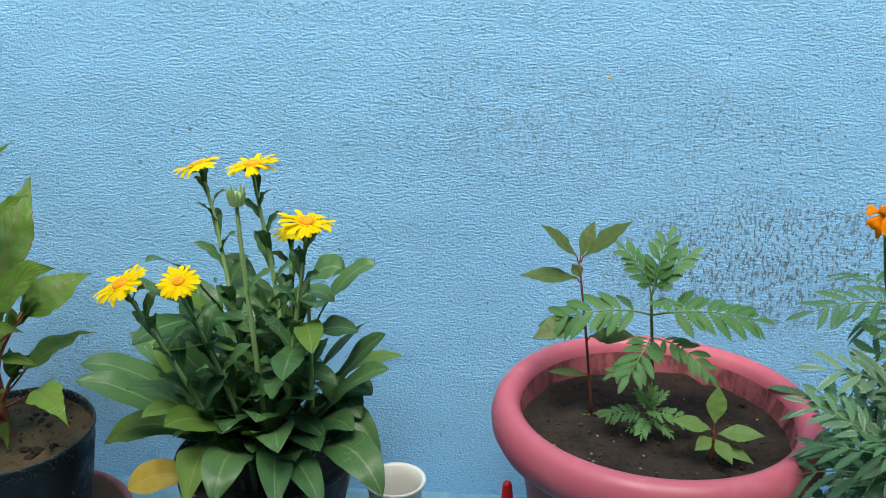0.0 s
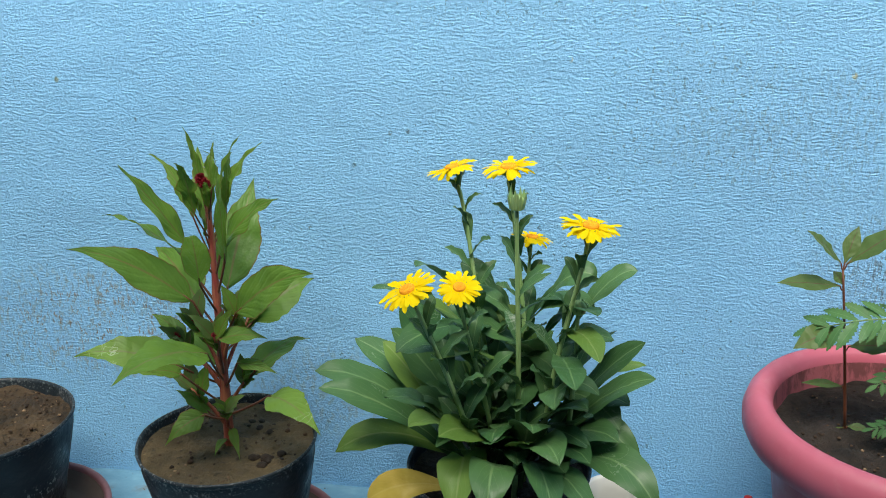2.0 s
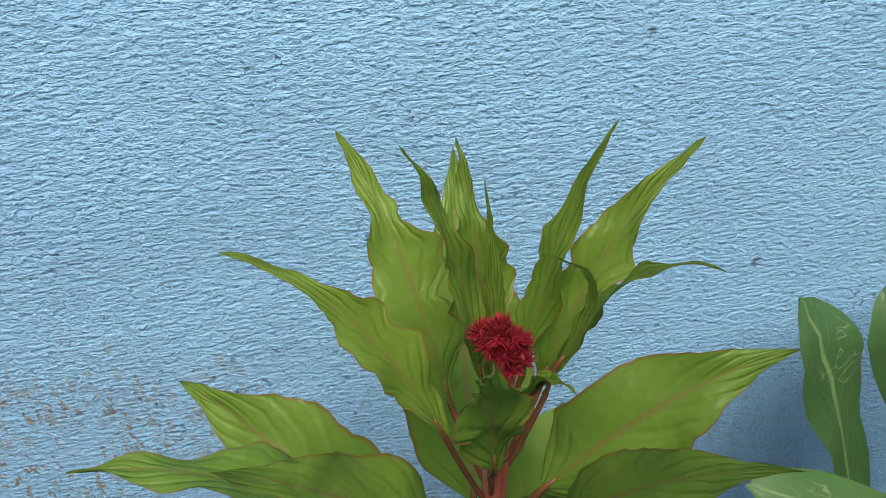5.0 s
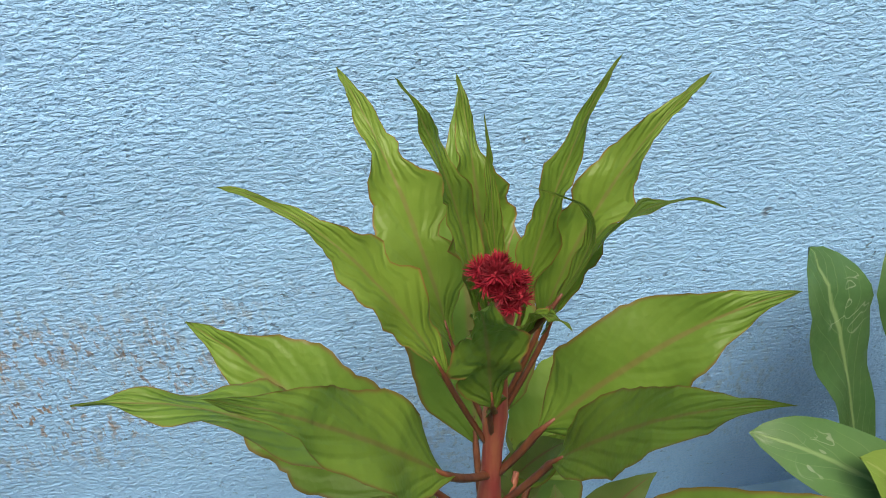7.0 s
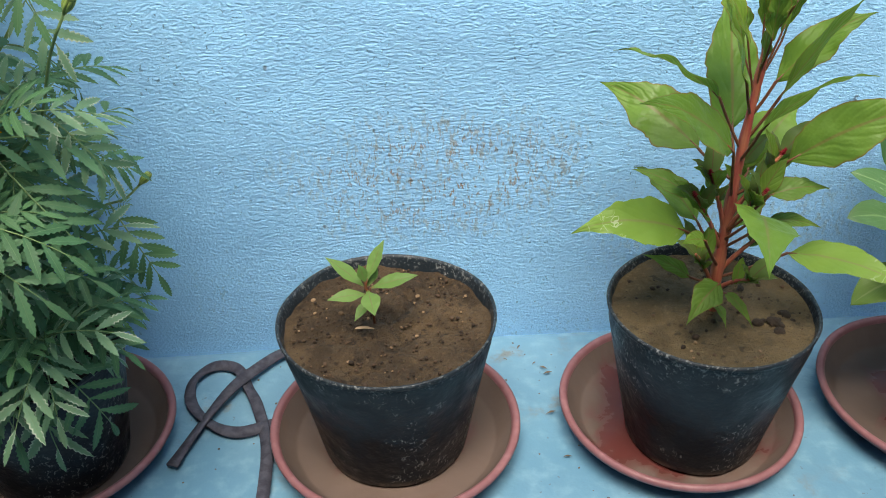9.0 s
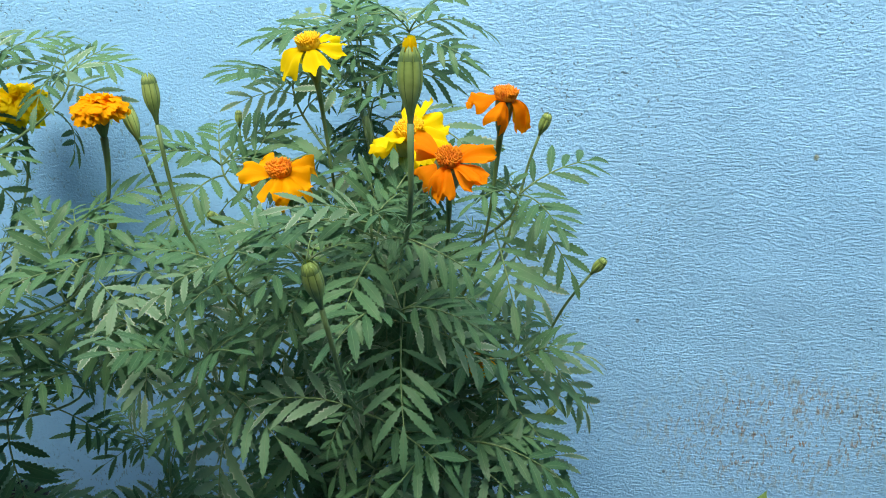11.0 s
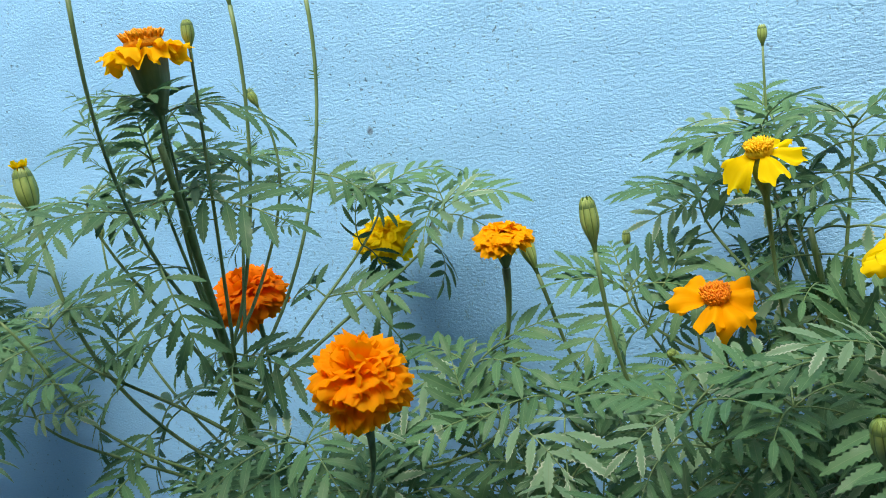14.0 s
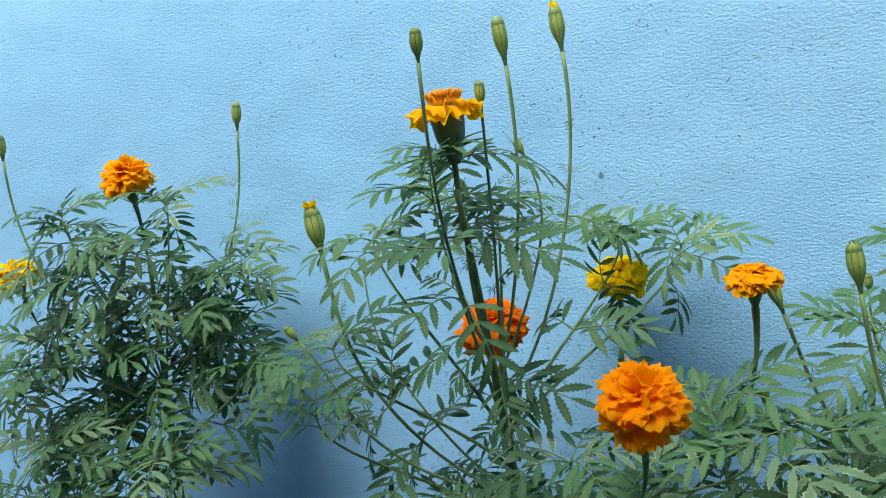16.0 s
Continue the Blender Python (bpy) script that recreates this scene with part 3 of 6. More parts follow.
def grit(at, r, z, parent, n, seed, material=None, size=(0.0010, 0.0030)):
    rg = random.Random(seed)
    bm = bmesh.new()
    for i in range(n):
        a, f = rg.uniform(0, 6.28), math.sqrt(rg.random()) * 0.95
        s = rg.uniform(*size) * (1 if rg.random() < 0.9 else 1.6)
        rough_ball(bm, V(at) + V((math.cos(a) * r * f, math.sin(a) * r * f, z + s * 0.3)), s, rg.uniform(0, 9))
    ob = part("grit", bm, material or M_STONE, parent, "small stones and clods")
    ob["kind"] = "stuff"
    return ob


def black_pot(at, rim, foot, height, soil_z, label, soil_mat, seed, wobble=0.004, lift=0.006):
    pot = thing("plant_pot", (at[0], at[1], lift), label, "plant pot", "black plastic plant pots")
    bm = bmesh.new()
    h, t = height, 0.0025
    prof = [(0.0, 0.0), (foot - 0.006, 0.0), (foot, 0.006)]
    prof += [(foot + (rim - foot) * s, 0.006 + (h - 0.018) * s) for s in (0.08, 0.2, 0.35, 0.5, 0.65, 0.8, 0.92)]
    prof += [(rim - 0.002, h - 0.012), (rim - 0.001, h - 0.007)]
    lathe(bm, prof, (at[0], at[1], lift), 72, wobble, seed)
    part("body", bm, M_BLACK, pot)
    bm = bmesh.new()
    s = [(rim - 0.001, h - 0.007), (rim + 0.001, h - 0.0055), (rim + 0.0017, h - 0.002), (rim + 0.001, h + 0.0005), (rim - 0.0012, h + 0.0005), (rim - 0.0028, h - 0.004)]
    s += [(rim - 0.005, soil_z), (rim - 0.010, soil_z - 0.02)]
    lathe(bm, s, (at[0], at[1], lift), 72, wobble, seed)
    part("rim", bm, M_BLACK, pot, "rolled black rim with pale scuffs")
    soil_disc((at[0], at[1], lift), rim - 0.003, soil_z, soil_mat, pot, seed, 0.0085 if soil_mat is M_SOIL_RED else 0.004)
    return pot


def saucer(at, r, label):
    ob = thing("plant_saucer", (*at, 0.0), label, "saucer", "brown plastic saucers")
    bm = bmesh.new()
    prof = [(0.0, 0.0005), (r * 0.78, 0.0005), (r * 0.82, 0.003), (r * 0.945, 0.026), (r * 0.97, 0.0285), (r * 0.99, 0.0295), (r * 1.0, 0.033), (r * 0.996, 0.0365), (r * 0.978, 0.0385), (r * 0.955, 0.038), (r * 0.938, 0.0355), (r * 0.928, 0.031)]
    lathe(bm, prof, (*at, 0.001), 84, 0.0012, at[0] * 7)
    part("dish", bm, M_SAUCER, ob, "faded mauve-brown dish with a rounded rim")
    bm = bmesh.new()
    lathe(bm, [(r * 0.928, 0.031), (r * 0.905, 0.026), (r * 0.82, 0.0095), (r * 0.79, 0.007), (r * 0.5, 0.006), (0.0, 0.0055)], (*at, 0.001), 84, 0.0012, at[0] * 7)
    part("mud_film", bm, M_MUD, ob, "dried silt and damp patches lining the dish")
    return ob


POTS = {
    "celosia": ((-0.603, 1.141), 0.1185, 0.083, 0.204, 0.192, "scuffed black plastic pot holding a tall celosia", M_SOIL_WET, 1.0),
    "seedling": ((-0.979, 1.158), 0.1255, 0.088, 0.197, 0.182, "scuffed black plastic pot with one small seedling", M_SOIL_RED, 2.0),
    "calendula": ((-0.238, 1.138), 0.119, 0.082, 0.190, 0.170, "black plastic pot crowded by a calendula", M_SOIL_DARK, 3.0),
    "marigold": ((-1.395, 1.155), 0.108, 0.080, 0.185, 0.160, "black plastic pot under a dense marigold", M_SOIL_DARK, 4.0),
    "tall": ((-1.985, 1.165), 0.115, 0.082, 0.185, 0.165, "black plastic pot holding a tall open marigold", M_SOIL_DARK, 5.0),
    "end": ((-2.58, 1.15), 0.118, 0.082, 0.19, 0.165, "black plastic pot at the end of the row", M_SOIL_DARK, 6.0),
    "corner": ((0.66, 1.12), 0.118, 0.082, 0.19, 0.165, "black plastic pot beside the pink tub", M_SOIL_DARK, 7.0),
}
POT = {}
for key, (c, rim, foot, h, sz, lab, sm, seed) in POTS.items():
    POT[key] = black_pot(c, rim, foot, h, sz, lab, sm, seed)
grit((-0.979, 1.158, 0.006), 0.117, 0.183, POT["seedling"], 520, 5, None, (0.0006, 0.0026))
grit((-0.603, 1.141, 0.006), 0.108, 0.1925, POT["celosia"], 60, 6, None, (0.001, 0.003))
rg = random.Random(77)
for key, x, y, z, n in (("celosia", -0.540, 1.110, 0.198, 14), ("celosia", -0.575, 1.185, 0.198, 8)):
    bm = bmesh.new()
    for i in range(n):
        a, q = rg.uniform(0, 6.28), rg.uniform(0, 0.022)
        rough_ball(bm, (x + q * math.cos(a), y + q * math.sin(a), z + rg.uniform(0, 0.003)), rg.uniform(0.003, 0.0075), rg.uniform(0, 9), 0.55, 2)
    part("soil_clod", bm, M_SOIL_DARK, POT[key], "dark wet clod of soil")
bm = bmesh.new()
blade(bm, bez([(-1.016, 1.148, 0.193), (-1.006, 1.147, 0.196), (-0.994, 1.147, 0.192)], 6), (0, -0.4, 1), 0.0022, [(0, 0.2), (0.4, 1), (1, 0.3)], 2, 0.4, 0.2, 2)
part("leaf_scrap", bm, M_SCRAP, POT["seedling"], "pale dry leaf scrap")
for c, r, lab in (((-0.614, 1.165), 0.152, "red-brown plastic saucer with damp mud"), ((-0.977, 1.160), 0.157, "red-brown plastic saucer coated with dry mud"),
                  ((-0.268, 1.152), 0.158, "red-brown plastic saucer with a water stain"), ((-1.415, 1.182), 0.157, "red-brown plastic saucer half filled with silt"),
                  ((-2.015, 1.185), 0.155, "red-brown plastic saucer under a tall marigold"), ((-2.58, 1.165), 0.155, "red-brown plastic saucer at the row's end")):
    saucer(c, r, lab)

# pink tub
TUB = (0.269, 1.130)
tub = thing("tub_planter", (*TUB, 0.0), "large round pink plastic tub with a thick rolled rim", "planter")
bm = bmesh.new()
lathe(bm, [(0.0, 0.001), (0.118, 0.001), (0.124, 0.006), (0.128, 0.03), (0.150, 0.13), (0.166, 0.225), (0.170, 0.250)], (*TUB, 0), 96, 0.001)
part("body", bm, M_PINK, tub)
bm = bmesh.new()
lathe(bm, [(0.168, 0.248), (0.184, 0.248), (0.197, 0.255), (0.2035, 0.268), (0.2045, 0.282), (0.2005, 0.296), (0.194, 0.3045), (0.186, 0.308), (0.178, 0.306), (0.171, 0.300), (0.168, 0.290)], (*TUB, 0), 120, 0.001)
part("rim", bm, M_PINK, tub, "thick rolled pink rim")
bm = lathe(bmesh.new(), [(0.168, 0.290), (0.1665, 0.276), (0.165, 0.262), (0.161, 0.232)], (*TUB, 0), 120, 0.001)
part("inner_wall", bm, M_PINK_DIRTY, tub, "pink inner wall smeared with soil")
soil_disc((*TUB, 0), 0.1655, 0.262, M_SOIL_DARK, tub, 9.0, 0.007)
grit((*TUB, 0), 0.155, 0.263, tub, 240, 8, None, (0.0008, 0.0026))

# milky cup and cream cup
def cup(name, at, r, h, foot, label, mat, ribs, soil_z, soil_mat):
    ob = thing(name, (*at, 0.0), label, "cup")
    bm = bmesh.new()
    prof = [(0, 0.002), (foot, 0.002), (foot + 0.002, 0.006)] + [(foot + (r - foot) * s, 0.006 + (h - 0.012) * s) for s in (0.25, 0.5, 0.75, 1.0)]
    prof += [(r + 0.003, h - 0.004), (r + 0.004, h), (r + 0.001, h + 0.001), (r - 0.003, h - 0.003), (r - 0.006, h - 0.02), (r * 0.8, soil_z - 0.01)]
    lathe(bm, prof, (*at, 0), 180 if ribs else 72)
    if ribs:
        for v in bm.verts:
            d = v.co - V((*at, v.co.z))
            if 0.02 < v.co.z < h - 0.02 and d.length > foot * 0.95:
                a = math.atan2(d.y, d.x)
                v.co += d.normalized() * 0.0018 * math.cos(a * ribs)
    part("body", bm, mat, ob)
    soil_disc((*at, 0), r - 0.004 - (h - soil_z) * 0.1, soil_z, soil_mat, ob, at[0] * 3, 0.002)
    return ob


cup("plastic_cup", (-1.727, 1.237), 0.060, 0.115, 0.042, "dirty milky ribbed plastic cup used as a pot", M_CLEAR, 24, 0.095, M_SOIL_DARK)
cup("cream_cup", (-0.076, 1.235), 0.041, 0.10, 0.032, "cream plastic cup standing behind the calendula", M_WHITE, 0, 0.05, M_SOIL_DARK)
ob = thing("nozzle_bottle", (0.088, 1.16, 0), "small red plastic bottle with a tapered nozzle", "bottle")
bm = bmesh.new()
lathe(bm, [(0, 0.001), (0.020, 0.001), (0.022, 0.004), (0.022, 0.085), (0.019, 0.098), (0.012, 0.106), (0.0, 0.108)], (0.088, 1.16, 0), 32)
part("body", bm, M_RED, ob)
bm = bmesh.new()
lathe(bm, [(0.0135, 0.102), (0.0135, 0.118), (0.0085, 0.124), (0.0065, 0.150), (0.005, 0.154), (0.0, 0.1545)], (0.088, 1.16, 0), 28)
part("nozzle", bm, M_RED, ob)


# ---- flat strap lying on the ledge ----
def ribbon(bm, pts, w, t, lift):
    n = len(pts)
    rings = []
    for i, p in enumerate(pts):
        d = (pts[min(i + 1, n - 1)] - pts[max(i - 1, 0)]).normalized()
        s = d.cross(V((0, 0, 1))).normalized()
        s = (s + V((0, 0, 0.5 * math.sin(i * 0.25)))).normalized()
        b = p + V((0, 0, lift[i]))
        u = s.cross(d).normalized()
        rings.append([bm.verts.new(b + s * (w * x) + u * (t * y)) for x, y in ((-1, -0.7), (1, -0.7), (1.05, 0), (1, 0.7), (-1, 0.7), (-1.05, 0))])
    for a, b in zip(rings, rings[1:]):
        for j in range(6):
            bm.faces.new((a[j], a[(j + 1) % 6], b[(j + 1) % 6], b[j]))
    bm.faces.new(rings[0][::-1]), bm.faces.new(rings[-1])


def smooth_path(pts, k=8):
    out = []
    for i in range(len(pts) - 1):
        p0, p1, p2, p3 = (V(pts[max(0, min(len(pts) - 1, i + j))]) for j in (-1, 0, 1, 2))
        for s in range(k):
            t = s / k
            out.append(0.5 * (2 * p1 + (p2 - p0) * t + (2 * p0 - 5 * p1 + 4 * p2 - p3) * t * t + (3 * p1 - p0 - 3 * p2 + p3) * t ** 3))
    return out + [V(pts[-1])]


strap = thing("webbing_strap", (-1.2, 1.22, 0), "loop of dark grey flat webbing strap", "strap")
bm = bmesh.new()
a = smooth_path([(-1.255, 1.129, 0.006), (-1.224, 1.211, 0.006), (-1.183, 1.28, 0.007), (-1.137, 1.332, 0.008), (-1.09, 1.338, 0.008), (-1.04, 1.335, 0.006)])
ribbon(bm, a, 0.0075, 0.0025, [0.004 + 0.006 * math.exp(-((i - 14) / 5) ** 2) for i in range(len(a))])
b = smooth_path([(-1.135, 1.195, 0.006), (-1.18, 1.182, 0.006), (-1.218, 1.2, 0.006), (-1.25, 1.241, 0.006), (-1.256, 1.287, 0.006), (-1.231, 1.316, 0.006), (-1.198, 1.308, 0.006), (-1.178, 1.267, 0.006), (-1.161, 1.228, 0.006), (-1.142, 1.156, 0.006), (-1.138, 1.08, 0.006), (-1.142, 1.0, 0.006)])
ribbon(bm, b, 0.0075, 0.0025, [0.002] * len(b))
part("band", bm, M_STRAP, strap)

# scraps and crumbs on the ledge
rg = random.Random(21)
bm = bmesh.new()
for i in range(95):
    x, y = rg.choice((rg.uniform(-0.86, -0.72), rg.uniform(-1.32, -1.1), rg.uniform(-1.7, -0.4))), rg.uniform(1.0, 1.345)
    s = rg.uniform(0.0007, 0.0024)
    rough_ball(bm, (x, y, s * 0.15), s, rg.uniform(0, 9), 0.25)
for i in range(18):
    x, y = rg.choice((rg.uniform(-0.84, -0.75), rg.uniform(-1.66, -1.55))), rg.uniform(1.02, 1.34)
    ang, L = rg.uniform(0, 6.28), rg.uniform(0.006, 0.018)
    d = V((math.cos(ang), math.sin(ang), 0.05)) * L
    blade(bm, bez([V((x, y, 0.004)), V((x, y, 0.006)) + d * 0.5, V((x, y, 0.003)) + d], 4), (0, 0, 1), L * 0.13, [(0, 0.2), (0.5, 1), (1, 0.1)], 2, 0.2)
tagged(new("leaf_litter", mesh_of("leaf_litter", bm, M_DRY)), "dry plant scraps and soil crumbs scattered on the ledge", "litter", kind="stuff")

# ---- celosia ----
CEL_TAB = [(0, 0.0), (0.04, 0.24), (0.11, 0.64), (0.20, 0.92), (0.31, 1.0), (0.44, 0.90), (0.58, 0.66), (0.71, 0.40), (0.82, 0.20), (0.92, 0.075), (1, 0.0)]
CEL_NARROW = [(0, 0.10), (0.07, 0.36), (0.18, 0.76), (0.32, 1.0), (0.44, 0.90), (0.56, 0.62), (0.67, 0.38), (0.77, 0.22), (0.87, 0.13), (0.95, 0.08), (1, 0.0)]


def stem_at(pts, z):
    for a, b in zip(pts, pts[1:]):
        if z <= b.z:
            return a.lerp(b, (z - a.z) / (b.z - a.z))
    return pts[-1]


def petioled_leaf(plant, foot, tip, width, up, arch, frac, mat, pet_mat, tab=CEL_TAB, r=0.0022, wave=0.12, fold=0.22, label="", seed=0.0, waves=4, teeth=0.0, out=0.4, knee=None, jag=0.0, steep=0.0):
    """A leaf on a stalk: from the stem at foot to tip, rising by arch on the way."""
    foot, tip = V(foot), V(tip)
    d = tip - foot
    knee = V(knee) if knee else foot + d * frac + V((0, 0, arch * 0.8))
    stalk = bez([foot, foot.lerp(knee, 0.55) + V((0, 0, -0.004 if arch > 0 else 0.0)), knee], 6)
    e = tip - knee
    if steep > 1.5:
        line = bez([knee, knee + e * 0.4 + V((0.014, -0.002, 0.004)), knee + e * 0.75 + V((0.022, -0.004, 0.008)), tip + V((0.012, 0, -0.008)), tip], 40)
    elif steep:
        line = bez([knee, knee + V((e.x * 0.2, e.y * 0.2, e.z * 0.5)), knee + V((e.x * (1.05 - 0.5 * steep), e.y * (1.05 - 0.5 * steep), e.z * (0.55 + 0.43 * steep))), tip], 40)
    else:
        line = bez([knee, knee + e * 0.35 + V((0, 0, arch * out)), knee + e * 0.72 + V((0, 0, arch * out)), tip], 40)
    bm = bmesh.new()
    blade(bm, line, up, width, tab, 8, fold, wave, waves, 0.0, seed, teeth, 0.06, jag, 0.06)
    leaf = part("leaf", bm, mat, plant, label)
    bm = bmesh.new()
    tube(bm, stalk + line[1:5:2], [r * 1.25, r * 1.1, r, r, r, r, r, r * 0.7, r * 0.4], 6)
    part("leaf_stalk", bm, pet_mat, leaf)
    return leaf


def tuft(bm, at, r, n, seed):
    """A crested flower tuft: a lumpy cushion with many fine fibres."""
    rg = random.Random(seed)
    rough_ball(bm, at, r * 0.5, seed, 1.15, 2)
    for i in range(n):
        u, a = rg.uniform(-0.5, 1), rg.uniform(0, 6.28)
        q = math.sqrt(max(0, 1 - u * u))
        d = V((q * math.cos(a), q * math.sin(a) * 0.8, u * 1.15))
        p = V(at) + d * r * 0.42
        e = p + (d + V((rg.uniform(-0.3, 0.3), rg.uniform(-0.3, 0.3), 0.25))).normalized() * r * rg.uniform(0.45, 0.95)
        tube(bm, [p, p.lerp(e, 0.6), e], [r * 0.06, r * 0.045, r * 0.012], 3, False)


def build_celosia():
    plant = thing("celosia_plant", (-0.603, 1.143, 0.176), "tall celosia with red stem, broad pointed leaves and a crimson crest", "plant")
    spine = bez([(-0.603, 1.143, 0.160), (-0.604, 1.146, 0.30), (-0.601, 1.140, 0.44), (-0.597, 1.130, 0.555)], 16)
    bm = bmesh.new()
    n = len(spine)
    tube(bm, spine, [0.0078 - 0.0052 * (i / (n - 1)) + (0.0012 if i % 3 == 1 else 0) for i in range(n)], 12)
    part("stem", bm, M_CEL_STEM, plant, "thick red stem")
    up = (0, 0, 1)
    L = [  # height on the stem, start of the blade (or its share of the way), tip, half width, normal, arch, kind, wave
        (0.462, (-0.618, 1.130, 0.522), (-0.679, 1.152, 0.595), 0.0098, (0.5, -0.6, 0.6), 0.016, 1, 0.12),
        (0.470, (-0.612, 1.155, 0.508), (-0.640, 1.216, 0.591), 0.0140, (0.3, -0.9, 0.2), 0.016, 3, 0.14),
        (0.505, 0.20, (-0.625, 1.139, 0.633), 0.0062, (0.6, -0.7, 0.3), 0.010, 3, 0.22),
        (0.495, 0.20, (-0.558, 1.157, 0.621), 0.0056, (-0.6, -0.7, 0.3), 0.012, 3, 0.20),
        (0.485, 0.24, (-0.531, 1.155, 0.612), 0.0100, (-0.6, -0.7, 0.4), 0.014, 3, 0.14),
        (0.480, (-0.580, 1.142, 0.520), (-0.549, 1.098, 0.611), 0.0068, (-0.5, 0.3, 0.7), 0.012, 1, 0.12),
        (0.500, 0.20, (-0.603, 1.180, 0.606), 0.0090, (0.1, -0.9, 0.3), 0.010, 3, 0.24),
        (0.520, 0.15, (-0.598, 1.160, 0.604), 0.0030, (0.1, -0.9, 0.3), 0.004, 3, 0.15),
        (0.470, 0.24, (-0.613, 1.098, 0.572), 0.0085, (0.7, 0.1, 0.5), 0.006, 1, 0.20),
        (0.515, 0.2, (-0.586, 1.096, 0.575), 0.0060, (-0.2, 0.5, 0.7), 0.006, 1, 0.20),
        (0.490, (-0.606, 1.107, 0.533), (-0.615, 1.083, 0.600), 0.0105, (0.1, -0.9, 0.35), 0.006, 1, 0.14),
        (0.525, (-0.586, 1.118, 0.560), (-0.594, 1.117, 0.610), 0.0026, (-0.8, -0.4, 0.3), 0.004, 4, 0.10),
        (0.440, (-0.585, 1.128, 0.482), (-0.504, 1.119, 0.551), 0.0195, (-0.50, -0.60, 0.6), 0.016, 0, 0.12),
        (0.412, (-0.580, 1.124, 0.467), (-0.550, 1.048, 0.597), 0.0130, (-0.60, -0.20, 0.75), 0.012, 0, 0.10),
        (0.402, (-0.636, 1.133, 0.466), (-0.744, 1.144, 0.516), 0.0195, (0.05, 0.30, 0.95), 0.018, 0, 0.16),
        (0.365, (-0.638, 1.165, 0.395), (-0.729, 1.250, 0.439), 0.0330, (0.1, -0.9, 0.4), 0.014, 0, 0.06),
        (0.444, (-0.620, 1.112, 0.488), (-0.678, 1.070, 0.601), 0.0160, (0.55, -0.35, 0.7), 0.008, 0, 0.14),
        (0.370, (-0.600, 1.175, 0.410), (-0.588, 1.277, 0.536), 0.0330, (0.1, -0.95, 0.2), 0.006, 0, 0.06),
        (0.342, (-0.621, 1.112, 0.416), (-0.741, 1.047, 0.503), 0.0265, (0.30, -0.55, 0.75), 0.020, 0, 0.06),
        (0.347, (-0.565, 1.108, 0.405), (-0.450, 1.063, 0.478), 0.0285, (-0.2, -0.75, 0.6), 0.018, 0, 0.06),
        (0.390, (-0.604, 1.098, 0.445), (-0.563, 0.990, 0.543), 0.0170, (-0.1, 0.35, 0.9), 0.022, 0, 0.08),
        (0.330, (-0.572, 1.180, 0.362), (-0.500, 1.240, 0.405), 0.0300, (-0.3, -0.9, 0.4), 0.012, 2, 0.06),
        (0.286, (-0.650, 1.131, 0.313), (-0.783, 1.099, 0.338), 0.0290, (0.10, -0.60, 0.8), 0.020, 2, 0.05),
        (0.240, (-0.537, 1.123, 0.283), (-0.441, 1.024, 0.289), 0.0225, (-0.1, -0.40, 0.9), 0.018, 2, 0.06),
        (0.291, (-0.597, 1.082, 0.360), (-0.646, 0.936, 0.387), 0.0320, (0.10, -0.45, 0.9), 0.022, 2, 0.05),
        (0.255, 0.26, (-0.520, 1.270, 0.300), 0.026, (-0.2, -0.3, 0.9), 0.020, 0, 0.08),
        (0.265, 0.26, (-0.680, 1.250, 0.330), 0.024, (0.2, -0.3, 0.9), 0.020, 0, 0.08),
        (0.290, (-0.646, 1.135, 0.352), (-0.706, 1.168, 0.372), 0.012, (0.3, -0.7, 0.6), 0.008, 0, 0.10),
        (0.300, (-0.585, 1.093, 0.375), (-0.522, 1.095, 0.378), 0.0135, (-0.2, -0.5, 0.8), 0.008, 0, 0.10),
        (0.280, (-0.570, 1.110, 0.335), (-0.515, 1.105, 0.325), 0.009, (-0.2, -0.5, 0.8), 0.006, 0, 0.10),
        (0.235, (-0.616, 1.101, 0.263), (-0.659, 1.068, 0.234), 0.0165, (0.15, -0.6, 0.8), 0.010, 0, 0.06),
        (0.235, (-0.630, 1.150, 0.238), (-0.684, 1.166, 0.262), 0.0100, (0.1, -0.6, 0.8), 0.006, 0, 0.08),
        (0.255, (-0.640, 1.100, 0.320), (-0.675, 1.074, 0.334), 0.0100, (0.3, -0.6, 0.8), 0.006, 0, 0.08),
        (0.225, 0.25, (-0.571, 1.094, 0.202), 0.0070, (-0.1, -0.5, 0.8), 0.010, 0, 0.08),
        (0.205, 0.25, (-0.604, 1.090, 0.208), 0.0060, (0, -0.8, 0.6), 0.008, 0, 0.05),
    ]
    for i, (z, knee, tip, w, nor, arch, kind, wave) in enumerate(L):
        foot = stem_at(spine, z)
        given = isinstance(knee, tuple)
        young = kind in (1, 3, 4)
        petioled_leaf(plant, foot, tip, w, nor, arch, 0.2 if given else knee, M_CEL_MINED if kind == 2 else M_CEL_YOUNG if young else M_CEL, M_CEL_PET, CEL_NARROW if young else CEL_TAB, 0.0011 if young else 0.0016, wave * (1.5 if young else 1.2), 0.34 if young else 0.16, "leaf with pale winding mine trails" if kind == 2 else "", i * 1.3, 3.4 if young else 2.6, 0.0, 1.0, knee if given else None, 0.55 if young else 0.16, {1: 1.0, 3: 0.8, 4: 2.0}.get(kind, 0.0))
    # crest at the top and small side shoots
    bm = bmesh.new()
